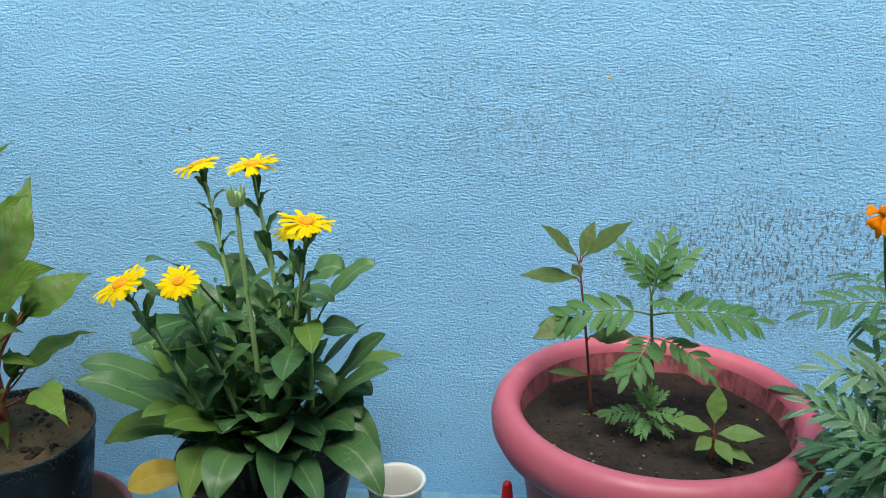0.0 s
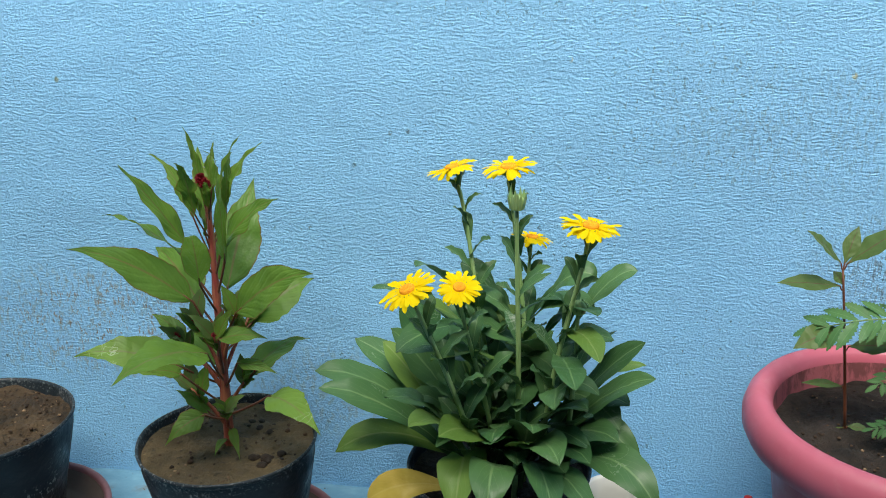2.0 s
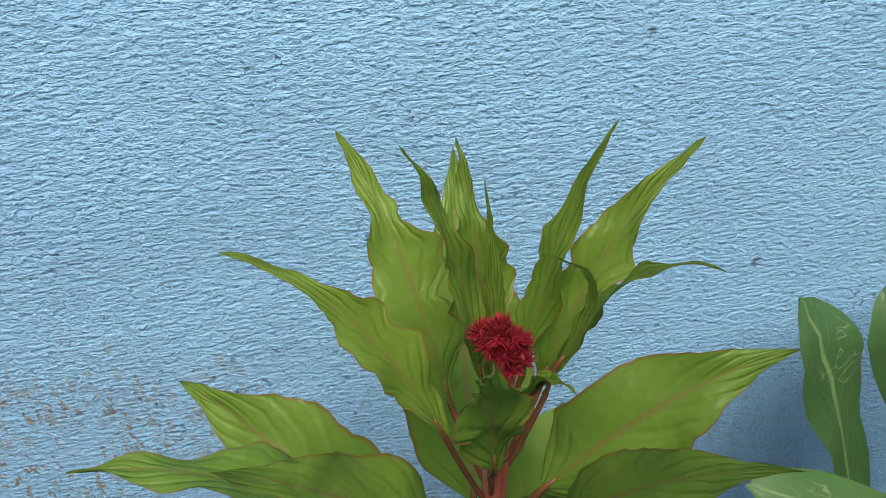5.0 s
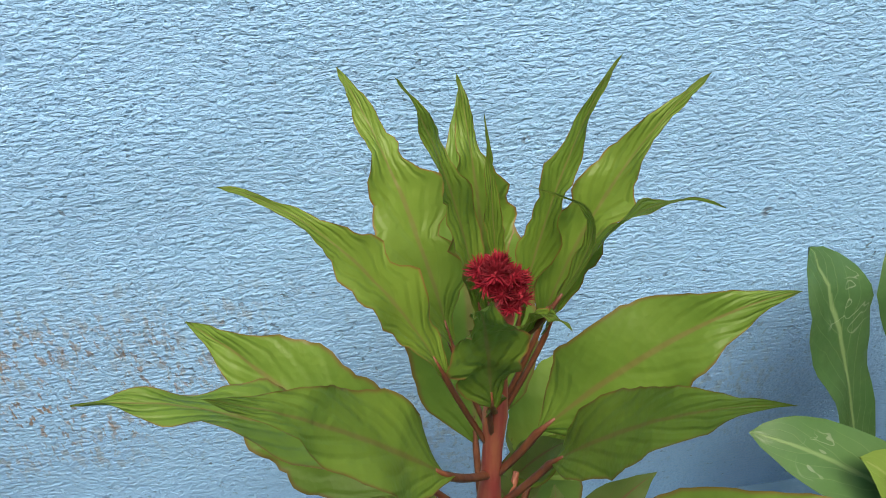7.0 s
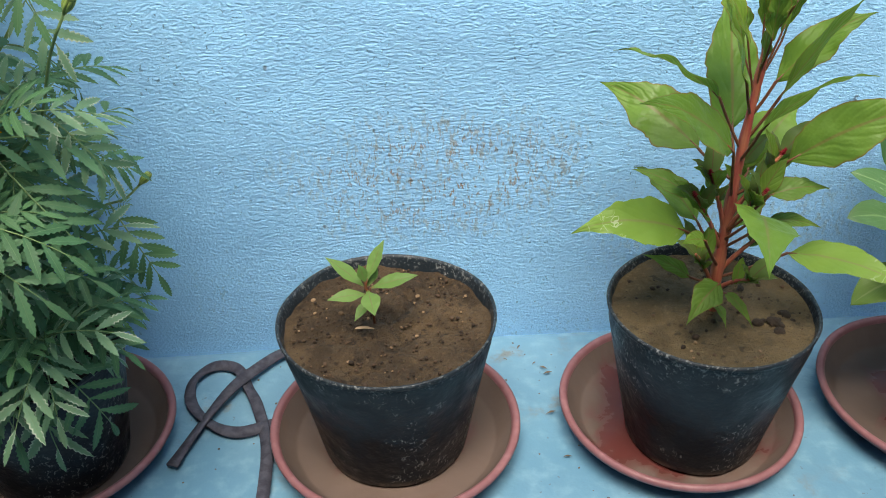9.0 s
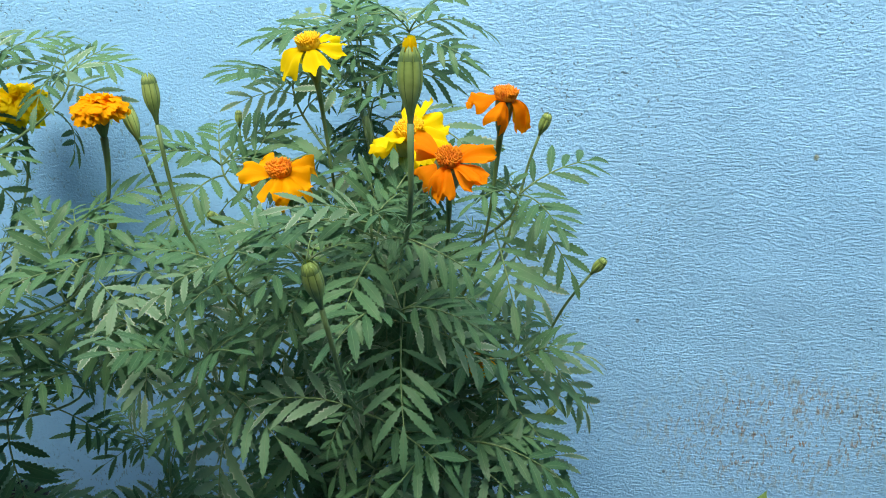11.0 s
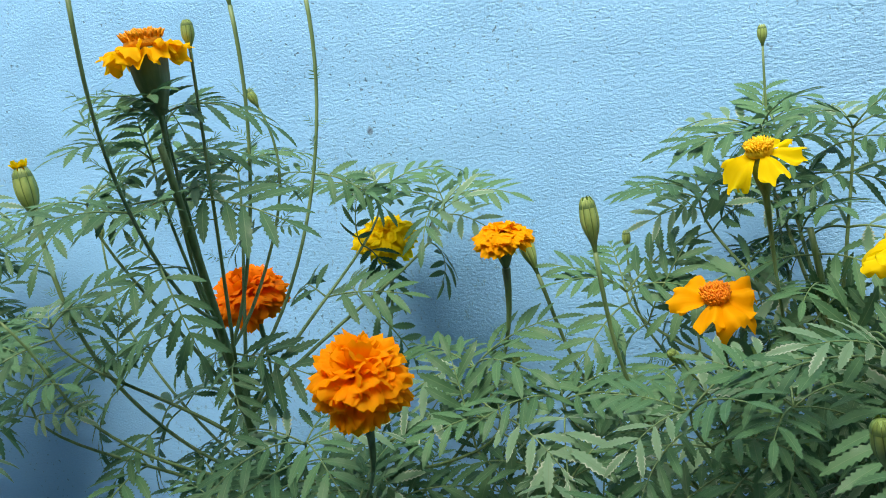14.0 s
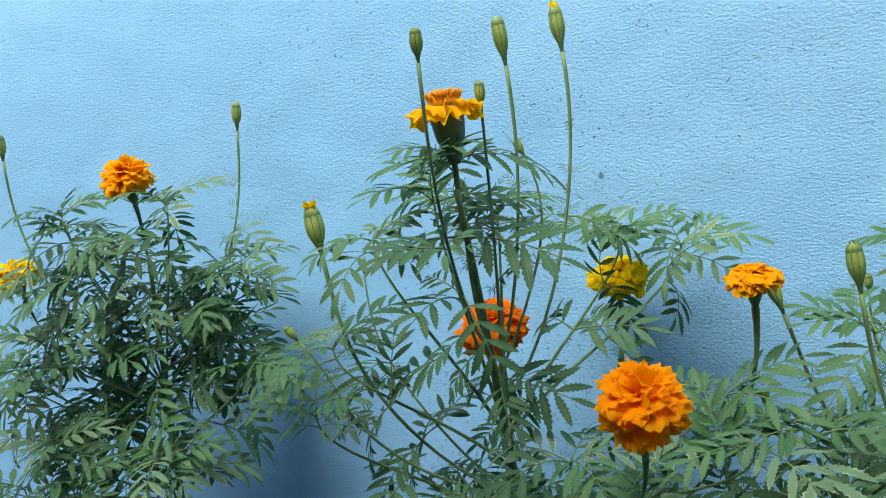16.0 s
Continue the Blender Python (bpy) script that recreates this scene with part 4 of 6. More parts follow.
    for k in range(13):
        f, a = k / 12, k * 2.4
        at = V((-0.6040 + 0.0100 * f + 0.0034 * math.cos(a), 1.1250 + 0.0030 * math.sin(a), 0.5745 - 0.0150 * f + 0.0022 * math.sin(a * 1.7)))
        tuft(bm, at, 0.0044 - 0.0008 * f, 170, k + 3)
    part("flower_crest", bm, M_CREST, plant, "crimson crested flower head")
    rg = random.Random(11)
    for k, (z, tip) in enumerate(((0.275, (-0.650, 1.121, 0.362)), (0.300, (-0.632, 1.134, 0.379)), (0.315, (-0.566, 1.122, 0.406)), (0.300, (-0.590, 1.092, 0.379)), (0.245, (-0.554, 1.127, 0.317)), (0.30, (-0.575, 1.19, 0.37)), (0.22, (-0.640, 1.12, 0.290)), (0.22, (-0.585, 1.095, 0.270)))):
        a, b = stem_at(spine, z), V(tip)
        bm = bmesh.new()
        tube(bm, bez([a, a.lerp(b, 0.4) + V((0, 0, 0.012)), b], 6), [0.0032, 0.0030, 0.0027, 0.0024, 0.0021, 0.0019, 0.0016], 7)
        shoot = part("side_shoot", bm, M_CEL_STEM, plant)
        if k < 5:
            bm = bmesh.new()
            for q in range(3):
                tuft(bm, b + (b - a).normalized() * (0.0026 * q) + V((0, 0, 0.001)), 0.0036 - 0.0006 * q, 40, k + 20 + q)
            part("flower_tuft", bm, M_CREST, shoot, "small crimson flower tuft")
        out = (b - a).normalized()
        for j in range(8):
            ang = j * 2.4 + k
            d = (out * 0.9 + V((math.cos(ang), math.sin(ang), 0.35)) * 0.8).normalized()
            s = rg.uniform(0.022, 0.05)
            f = a.lerp(b, rg.uniform(0.55, 0.98))
            bm = bmesh.new()
            blade(bm, bez([f, f + d * s * 0.4 + V((0, 0, 0.006)), f + d * s * 0.8 + V((0, 0, 0.004)), f + d * s], 12), (0.1, -0.4, 0.9), s * 0.22, CEL_TAB, 4, 0.25, 0.12, 3, 0, j)
            part("small_leaf", bm, M_CEL if j % 2 else M_CEL_DUSK, shoot)


build_celosia()


# ---- seedlings ----
SEED_TAB = [(0, 0.05), (0.1, 0.25), (0.25, 0.72), (0.4, 1.0), (0.55, 0.92), (0.72, 0.60), (0.87, 0.25), (1, 0.0)]
def rosette_seedling(name, at, label, stem_h, leaves, mat, seed, lean=(0, 0), pet=M_CEL_PET, leaf_w=0.26):
    plant = thing(name, at, label, "seedling")
    rg = random.Random(seed)
    at = V(at)
    top = at + V((lean[0], lean[1], stem_h))
    spine = bez([at - V((0, 0, 0.008)), at.lerp(top, 0.5) + V((0.002, 0.001, 0)), top], 8)
    bm = bmesh.new()
    tube(bm, spine, [0.0022 - 0.0009 * i / 8 for i in range(9)], 7)
    part("stem", bm, pet, plant, "thin red stem")
    for (dx, dy, dz, f, w) in leaves:
        foot = spine[min(8, int(f * 8))]
        petioled_leaf(plant, foot, foot + V((dx, dy, dz)), w, (0, -0.4, 0.9) if abs(dx) < 0.02 else (-0.5 * math.copysign(1, dx), -0.35, 0.8), 0.006, 0.06, mat, pet, SEED_TAB, 0.0009, 0.03, 0.16, "", rg.uniform(0, 6))
    return plant


rosette_seedling("celosia_seedling", (-0.993, 1.162, 0.187), "small green celosia seedling with a red stem in bare soil", 0.068, [
    (-0.045, 0.020, 0.037, 0.95, 0.0100), (0.058, 0.000, 0.020, 0.9, 0.0095), (0.023, 0.026, 0.046, 1.0, 0.0100), (-0.006, 0.002, 0.030, 1.0, 0.006), (0.008, -0.044, 0.000, 0.9, 0.0110),
    (-0.046, -0.012, 0.008, 0.85, 0.008), (-0.018, -0.026, -0.006, 0.72, 0.006), (0.012, 0.02, 0.026, 0.9, 0.007)], M_CEL_SEED, 4, (-0.006, -0.022))
rosette_seedling("celosia_seedling", (0.327, 1.062, 0.268), "pale green celosia seedling at the front of the tub", 0.036, [
    (-0.052, -0.006, 0.018, 0.9, 0.012), (0.056, -0.01, 0.010, 0.85, 0.012), (0.004, 0.016, 0.050, 1.0, 0.012), (-0.026, -0.024, 0.000, 0.7, 0.009), (0.016, -0.034, -0.010, 0.65, 0.010), (0.045, -0.018, -0.012, 0.5, 0.008)], M_CEL_SEED, 5)
rosette_seedling("celosia_seedling", (0.195, 1.164, 0.266), "young celosia with a thin purple stem in the tub", 0.20, [
    (-0.078, 0.002, 0.006, 0.97, 0.015), (-0.050, -0.01, 0.052, 1.0, 0.015), (0.062, -0.005, 0.058, 1.0, 0.017), (0.018, 0.02, 0.05, 1.0, 0.010), (-0.066, -0.03, -0.014, 0.72, 0.017), (0.058, -0.02, 0.016, 0.55, 0.015),
    (-0.012, 0.01, 0.02, 0.98, 0.009), (-0.055, -0.006, 0.010, 0.30, 0.007), (0.026, -0.01, 0.006, 0.12, 0.006), (-0.028, -0.02, -0.004, 0.06, 0.005)], M_CEL_DUSK, 6, (-0.026, 0.012))


# ---- calendula ----
CAL_TAB = [(0, 0.16), (0.15, 0.28), (0.3, 0.50), (0.45, 0.78), (0.57, 0.96), (0.67, 1.0), (0.78, 0.88), (0.87, 0.64), (0.94, 0.36), (0.98, 0.15), (1, 0.0)]
CAL_STEMLEAF = [(0, 0.45), (0.2, 0.75), (0.4, 1.0), (0.58, 0.9), (0.78, 0.52), (0.92, 0.2), (1, 0.0)]
RAY_TAB = [(0, 0.4), (0.25, 0.8), (0.6, 1.0), (0.88, 0.95), (0.96, 0.7), (1, 0.35)]


def frame_of(axis):
    """A turn that takes z to the axis."""
    return V(axis).to_track_quat("Z", "Y").to_matrix().to_4x4()


def petal_mesh(name, L, w, mat, droop, wave, seed, cup=0.12, tab=RAY_TAB, seg=7, across=4, notch=0.0):
    bm = bmesh.new()
    line = bez([(0, 0, 0), (L * 0.4, 0, L * cup), (L * 0.75, 0, L * (cup - droop * 0.5)), (L, 0, -L * droop)], seg)
    blade(bm, line, (0, 0, 1), w, tab, across, 0.1, wave, 2, 0, seed)
    if notch:
        for v in bm.verts:
            if v.co.x > L * 0.9:
                v.co.x -= notch * L * (0.5 + 0.5 * math.cos(v.co.y / w * 6.0 + seed))
    return mesh_of(name, bm, mat)


CAL_PETALS = [petal_mesh("ray_petal", L, 0.0036, M_CALYEL, dr, 0.15, i * 2.0, 0.05, RAY_TAB, 6, 2) for i, (L, dr) in enumerate(((0.029, 0.10), (0.027, 0.30), (0.030, -0.05), (0.026, 0.2)))]


def calendula_flower(plant, stalk, at, axis, seed, petals=34, scale=1.0):
    rg = random.Random(seed)
    m = Matrix.Translation(at) @ frame_of(axis) @ Matrix.Scale(scale, 4)
    bm = bmesh.new()
    lathe(bm, [(0.0, -0.011), (0.005, -0.010), (0.0098, -0.006), (0.0115, -0.0025), (0.011, -0.001), (0.0, -0.001)], (0, 0, 0), 20)
    for i in range(16):
        a = 6.283 * i / 16
        d = V((math.cos(a), math.sin(a), 0))
        blade(bm, [d * 0.010 + V((0, 0, -0.008)), d * 0.0145 + V((0, 0, -0.002)), d * 0.016 + V((0, 0, 0.004))], d, 0.0022, [(0, 1), (0.5, 0.8), (1, 0)], 2, 0.1)
    bm.transform(m)
    head = part("flower", bm, M_CAL_STEM, plant, "open golden-yellow calendula flower")
    bm = bmesh.new()
    lathe(bm, [(0.0102, 0.0005), (0.0104, 0.0032), (0.0080, 0.0050), (0.0, 0.0054)], (0, 0, 0), 24)
    for i in range(70):
        a, r = i * 2.39996, 0.0094 * math.sqrt((i + 0.5) / 70)
        rough_ball(bm, (r * math.cos(a), r * math.sin(a), 0.0050 - (r / 0.0125) ** 2 * 0.002), 0.0011, i, 1.3, 1)
    bm.transform(m)
    part("disc", bm, M_DISCO, head, "golden flower centre")
    for i in range(petals):
        a = 6.283 * i / petals + rg.uniform(-0.1, 0.1)
        lift = rg.uniform(-0.12, 0.10)
        pm = m @ Matrix.Rotation(a, 4, "Z") @ Matrix.Translation((0.0085, 0, 0.0012 * (i % 2))) @ Matrix.Rotation(lift, 4, "Y") @ Matrix.Scale(rg.uniform(0.85, 1.08), 4)
        piece("petal", rg.choice(CAL_PETALS), pm, head)


def build_calendula():
    plant = thing("calendula_plant", (-0.234, 1.134, 0.172), "bushy calendula with yellow flowers, buds and one yellowing leaf", "plant")
    rg = random.Random(31)
    core = V((-0.234, 1.134, 0.165))
    # flowers: place, axis, foot of the stem
    heads = [((-0.139, 1.030, 0.555), (0.10, -0.12, 1), (-0.178, 1.10, 0.17), 0.86), ((-0.232, 1.146, 0.589), (-0.1, -0.06, 1), (-0.205, 1.13, 0.17), 0.90), ((-0.298, 1.143, 0.588), (-0.35, 0.0, 1), (-0.212, 1.13, 0.17), 0.82),
             ((-0.324, 0.962, 0.502), (-0.35, -0.28, 1), (-0.250, 1.08, 0.17), 0.82), ((-0.274, 0.993, 0.495), (0.0, -0.42, 0.9), (-0.235, 1.08, 0.17), 0.66), ((-0.203, 1.213, 0.482), (0.1, 0.1, 1), (-0.195, 1.16, 0.17), 0.76)]
    for i, (at, ax, foot, sc) in enumerate(heads):
        at, foot, ax = V(at), V(foot), V(ax).normalized()
        neck = at - ax * 0.012
        side = V((rg.uniform(-0.03, 0.03), rg.uniform(-0.03, 0.02), 0))
        path = bez([foot, foot.lerp(neck, 0.35) + side + V((0, 0, 0.03)), neck - ax * 0.07, neck], 18)
        bm = bmesh.new()
        tube(bm, path, [0.0037 - 0.0016 * k / 18 for k in range(19)], 8)
        st = part("flower_stem", bm, M_CAL_STEM, plant)
        calendula_flower(plant, st, at, ax, i + 3, 42 + i % 3 * 2, sc)
        for k in range(3, 18):
            f = k / 18
            p = path[k]
            a = k * 2.4 + i
            d = V((math.cos(a), math.sin(a) * 0.8 - 0.15, 0.85 + 0.5 * f)).normalized()
            s = (0.090 - 0.052 * f) * rg.uniform(0.85, 1.15) * (0.85 if f > 0.5 else 1)
            bm = bmesh.new()
            blade(bm, bez([p, p + d * s * 0.4 + V((0, 0, 0.010)), p + d * s * 0.8, p + d * s - V((0, 0, 0.006))], 12), (-d.x * 0.5, -d.y * 0.5 - 0.3, 0.8), s * 0.165, CAL_STEMLEAF, 4, 0.3, 0.16, 3, rg.uniform(-0.4, 0.4), k)
            part("stem_leaf", bm, M_CAL, plant)
    # buds
    for k, (at, foot) in enumerate((((-0.217, 1.036, 0.574), (-0.215, 1.085, 0.17)), ((-0.147, 1.054, 0.450), (-0.165, 1.09, 0.17)))):
        at, foot = V(at), V(foot)
        path = bez([foot, foot.lerp(at, 0.4) + V((0.01, -0.02, 0.03)), at - V((0, 0, 0.08)), at], 14)
        bm = bmesh.new()
        tube(bm, path, [0.004 - 0.0018 * i / 14 for i in range(15)], 8)
        st = part("flower_stem", bm, M_CAL_STEM, plant)
        bm = bmesh.new()
        lathe(bm, [(0, -0.006), (0.006, -0.004), (0.0085, 0.002), (0.0075, 0.008), (0.003, 0.012), (0, 0.013)], at, 16)
        for i in range(18 if k == 0 else 10):
            a = i * 2.4
            d = V((math.cos(a), math.sin(a), 0))
            h = rg.uniform(0.012, 0.021) if k == 0 else 0.014
            blade(bm, [at + d * 0.0075 + V((0, 0, -0.003)), at + d * 0.0100 + V((0, 0, h * 0.5)), at + d * (0.010 if k == 0 else 0.005) + V((0, 0, h))], d, 0.0024, [(0, 1), (0.5, 0.9), (1, 0)], 2, 0.1)
        part("bud", bm, M_CAL_STEM, st, "spent seed head" if k == 0 else "closed round bud")
        for i in range(3, 11, 2):
            p = path[i]
            a = i * 2.1 + k
            d = V((math.cos(a), math.sin(a), 0.8)).normalized()
            bm = bmesh.new()
            s = rg.uniform(0.04, 0.07)
            blade(bm, bez([p, p + d * s * 0.5 + V((0, 0, 0.008)), p + d * s], 10), (-d.x, -d.y - 0.3, 0.8), s * 0.18, CAL_STEMLEAF, 4, 0.3, 0.1, 3, 0, i)
            part("stem_leaf", bm, M_CAL, plant)
    # leaves of the rosette: tip, half width, arch, kind
    given = [((-0.397, 1.062, 0.178), 0.0215, 0.022, 1, V((-0.285, 1.065, 0.200))), ((-0.450, 1.120, 0.208), 0.025, 0.050, 2), ((-0.457, 1.080, 0.322), 0.021, 0.040, 0), ((-0.374, 1.297, 0.381), 0.031, 0.030, 3, V((-0.330, 1.215, 0.200))), ((-0.297, 1.312, 0.376), 0.034, 0.030, 3, V((-0.275, 1.220, 0.200))),
             ((-0.439, 1.208, 0.332), 0.025, 0.030, 0), ((-0.475, 1.131, 0.319), 0.025, 0.045, 0), ((-0.394, 1.175, 0.345), 0.022, 0.020, 2), ((-0.376, 1.140, 0.380), 0.024, 0.020, 0), ((-0.276, 0.955, 0.235), 0.028, 0.075, 2), ((-0.240, 0.945, 0.248), 0.027, 0.080, 0),
             ((-0.166, 0.935, 0.252), 0.022, 0.075, 0), ((-0.120, 0.960, 0.236), 0.021, 0.070, 0), ((-0.053, 0.980, 0.245), 0.025, 0.080, 0), ((-0.066, 1.050, 0.255), 0.022, 0.085, 0), ((-0.055, 1.060, 0.367), 0.020, 0.040, 0), ((-0.065, 1.100, 0.394), 0.020, 0.030, 0),
             ((-0.096, 1.140, 0.390), 0.017, 0.025, 0), ((-0.192, 0.970, 0.340), 0.024, 0.050, 0), ((-0.163, 0.950, 0.315), 0.025, 0.060, 0), ((-0.133, 1.000, 0.355), 0.023, 0.050, 0), ((-0.330, 0.985, 0.330), 0.024, 0.050, 2)]
    for i in range(40):
        a = i * 2.39996
        el = 0.40 + 0.95 * ((i * 0.618) % 1)
        L = rg.uniform(0.165, 0.245) * (1.0 if el < 0.8 else 0.85)
        d = V((math.cos(a) * math.cos(el), math.sin(a) * math.cos(el) * 0.9, math.sin(el)))
        tip = core + V((rg.uniform(-0.03, 0.03), rg.uniform(-0.03, 0.03), 0.02)) + d * L
        tip.y = min(tip.y, 1.335)
        tip.x = min(max(tip.x, -0.43), -0.095)
        given.append((tip, rg.uniform(0.018, 0.026), rg.uniform(0.02, 0.05), 2 if rg.random() < 0.12 else 0))
    for i in range(50):
        a = i * 2.39996 + 0.5
        el = rg.uniform(0.0, 0.9)
        foot = core + V((rg.uniform(-0.06, 0.06) + 0.015, rg.uniform(-0.07, 0.05), rg.uniform(0.06, 0.235)))
        d = V((math.cos(a) * math.cos(el), math.sin(a) * math.cos(el) - 0.2, math.sin(el)))
        tip = foot + d * rg.uniform(0.085, 0.14)
        tip.y = min(tip.y, 1.335)
        given.append((tip, rg.uniform(0.014, 0.021), rg.uniform(0.015, 0.035), 2 if rg.random() < 0.2 else 0, foot))
    for i, (tip, w, arch, kind, *stem) in enumerate(given):
        tip = V(tip)
        a = i * 2.39996
        out = V((tip.x - core.x, tip.y - core.y, 0))
        foot = core + V((math.cos(a), math.sin(a), 0)) * rg.uniform(0.008, 0.03) + out * 0.12 + V((0, 0, rg.uniform(0.0, 0.03)))
        foot = stem[0] if stem else foot
        line = bez([foot, foot.lerp(tip, 0.35) + V((0, 0, arch)), foot.lerp(tip, 0.75) + V((0, 0, arch)), tip], 22)
        o = out.normalized() if out.length > 0.01 else V((0, -1, 0))
        steep = (tip - foot).normalized().z
        nor = V((-o.x * steep, -o.y * steep - 0.15, 1.1 - steep * 0.6))
        if kind == 1:
            nor = V((-0.25, -0.75, 0.7))
        elif kind == 3:
            nor = V((0.1, -0.9, 0.5))
        bm = bmesh.new()
        blade(bm, line, nor + V((rg.uniform(-0.25, 0.25), rg.uniform(-0.25, 0.1), 0)), w, CAL_TAB, 6, 0.24, 0.12, 2.2, rg.uniform(-0.35, 0.35), i, 0, 0.12, 0.03, 0.10)
        part("leaf", bm, M_CAL_YEL if kind == 1 else M_CAL_LIGHT if kind == 2 else M_CAL, plant, "yellow withering leaf" if kind == 1 else "")


M_CAL_LIGHT = leaf_mat("fresh_calendula_leaf", (0.085, 0.16, 0.028), (0.14, 0.23, 0.045), (0.20, 0.27, 0.09), 9, 0.35, 0.2, 0.48, 0.5)
build_calendula()


# ---- marigolds ----
LET_TAB = [(0, 0.14), (0.10, 0.42), (0.24, 0.84), (0.38, 1.0), (0.56, 0.97), (0.72, 0.78), (0.86, 0.46), (0.95, 0.18), (1, 0.0)]


def marigold_leaf_mesh(L, pairs, let, wid, droop, mat, seed, seg=27):
    """A feather leaf along +y with its face to +z: a pale rachis with flat saw-toothed leaflets in pairs."""
    rg = random.Random(seed)
    bm = bmesh.new()
    line = bez([(0, 0, 0), (0, L * 0.35, L * 0.12), (0, L * 0.72, L * 0.10 - droop * L * 0.4), (rg.uniform(-0.08, 0.08) * L, L, -droop * L)], 24)
    tube(bm, line, [(0.0016 - 0.0009 * i / 24) * min(1.0, L / 0.1) for i in range(25)], 5)
    pale = len(bm.faces)
    for i in range(pairs + 1):
        f = 0.24 + 0.74 * (i + (rg.uniform(-0.16, 0.16) if 0 < i < pairs else 0)) / pairs
        c = line[min(24, int(f * 24))]
        d = (line[min(24, int(f * 24) + 1)] - line[max(0, int(f * 24) - 1)]).normalized()
        up = V((1, 0, 0)).cross(d).normalized()
        s = let * (0.62 + 0.60 * math.sin(math.pi * (0.18 + 0.62 * f))) * rg.uniform(0.85, 1.12)
        for sd in ((-1, 1) if i < pairs else (0,)):
            ang = sd * (1.12 - 0.50 * f) + rg.uniform(-0.14, 0.14)
            out = (V((1, 0, 0)) * math.sin(ang) + d * math.cos(ang) + up * rg.uniform(-0.16, 0.10)).normalized()
            tip = c + out * s - up * (s * rg.uniform(0.0, 0.24))
            pts = bez([c, c + out * s * 0.4 + up * (s * 0.06), tip.lerp(c, 0.25) + up * (s * 0.05), tip], seg)
            blade(bm, pts, up + V((rg.uniform(-0.22, 0.22), 0, 0)), wid * s / let, LET_TAB, 2, 0.18, 0.05, 2, rg.uniform(-0.25, 0.25), i, 0.20)
    me = mesh_of("marigold_leaf", bm, mat)
    me.materials.append(M_MAR_STEM)
    me.polygons.foreach_set("material_index", [1 if i < pale else 0 for i in range(len(me.polygons))])
    return me


M_MAR_HIGH = leaf_mat("dark_marigold_leaflet", (0.034, 0.105, 0.045), (0.094, 0.215, 0.092), (0.15, 0.25, 0.12), 5, 0.3, 0.20, 0.5, 0.6)
MAR_LEAVES = [marigold_leaf_mesh(L, n, 0.064, 0.0060, dr, m, sd) for L, n, dr, m, sd in ((0.140, 4, 0.25, M_MAR, 1), (0.130, 3, 0.40, M_MAR, 2), (0.150, 4, 0.15, M_MAR, 3), (0.130, 4, 0.35, M_MAR_MINED, 4), (0.140, 4, 0.50, M_MAR, 5),
              (0.135, 3, 0.30, M_MAR_MINED, 6), (0.145, 4, 0.55, M_MAR, 7), (0.135, 4, 0.40, M_MAR_FRESH, 21), (0.140, 4, 0.45, M_MAR_MINED, 22), (0.140, 4, 0.35, M_MAR_MINED, 23))]
MAR_SMALL = [marigold_leaf_mesh(0.060, 4, 0.022, 0.0024, 0.1, M_MAR_HIGH, 8, 8), marigold_leaf_mesh(0.050, 3, 0.020, 0.0023, -0.15, M_MAR_HIGH, 9, 8), marigold_leaf_mesh(0.072, 4, 0.026, 0.0028, 0.3, M_MAR_HIGH, 10, 8)]
MAR_SLIM = [marigold_leaf_mesh(L, n, 0.050, 0.0054, dr, m, sd) for L, n, dr, m, sd in ((0.130, 4, 0.20, M_MAR_HIGH, 31), (0.120, 4, 0.35, M_MAR_HIGH, 32), (0.140, 5, 0.10, M_MAR_HIGH, 33), (0.125, 4, 0.30, M_MAR_MINED, 34), (0.135, 5, 0.40, M_MAR_HIGH, 35), (0.120, 4, 0.0, M_MAR_HIGH, 36))]
MAR_YOUNG = [marigold_leaf_mesh(0.125, 8, 0.034, 0.0056, 0.15, M_MAR_YOUNG, 14), marigold_leaf_mesh(0.115, 7, 0.036, 0.0058, 0.3, M_MAR_YOUNG, 15)]
MAR_WISP = [marigold_leaf_mesh(0.026, 4, 0.010, 0.0007, -0.3, M_MAR, 11, 6), marigold_leaf_mesh(0.020, 3, 0.009, 0.0006, -0.2, M_MAR, 12, 6)]
FAN_TAB = [(0, 0.16), (0.15, 0.34), (0.4, 0.70), (0.65, 0.95), (0.85, 1.0), (0.95, 0.95), (1, 0.82)]


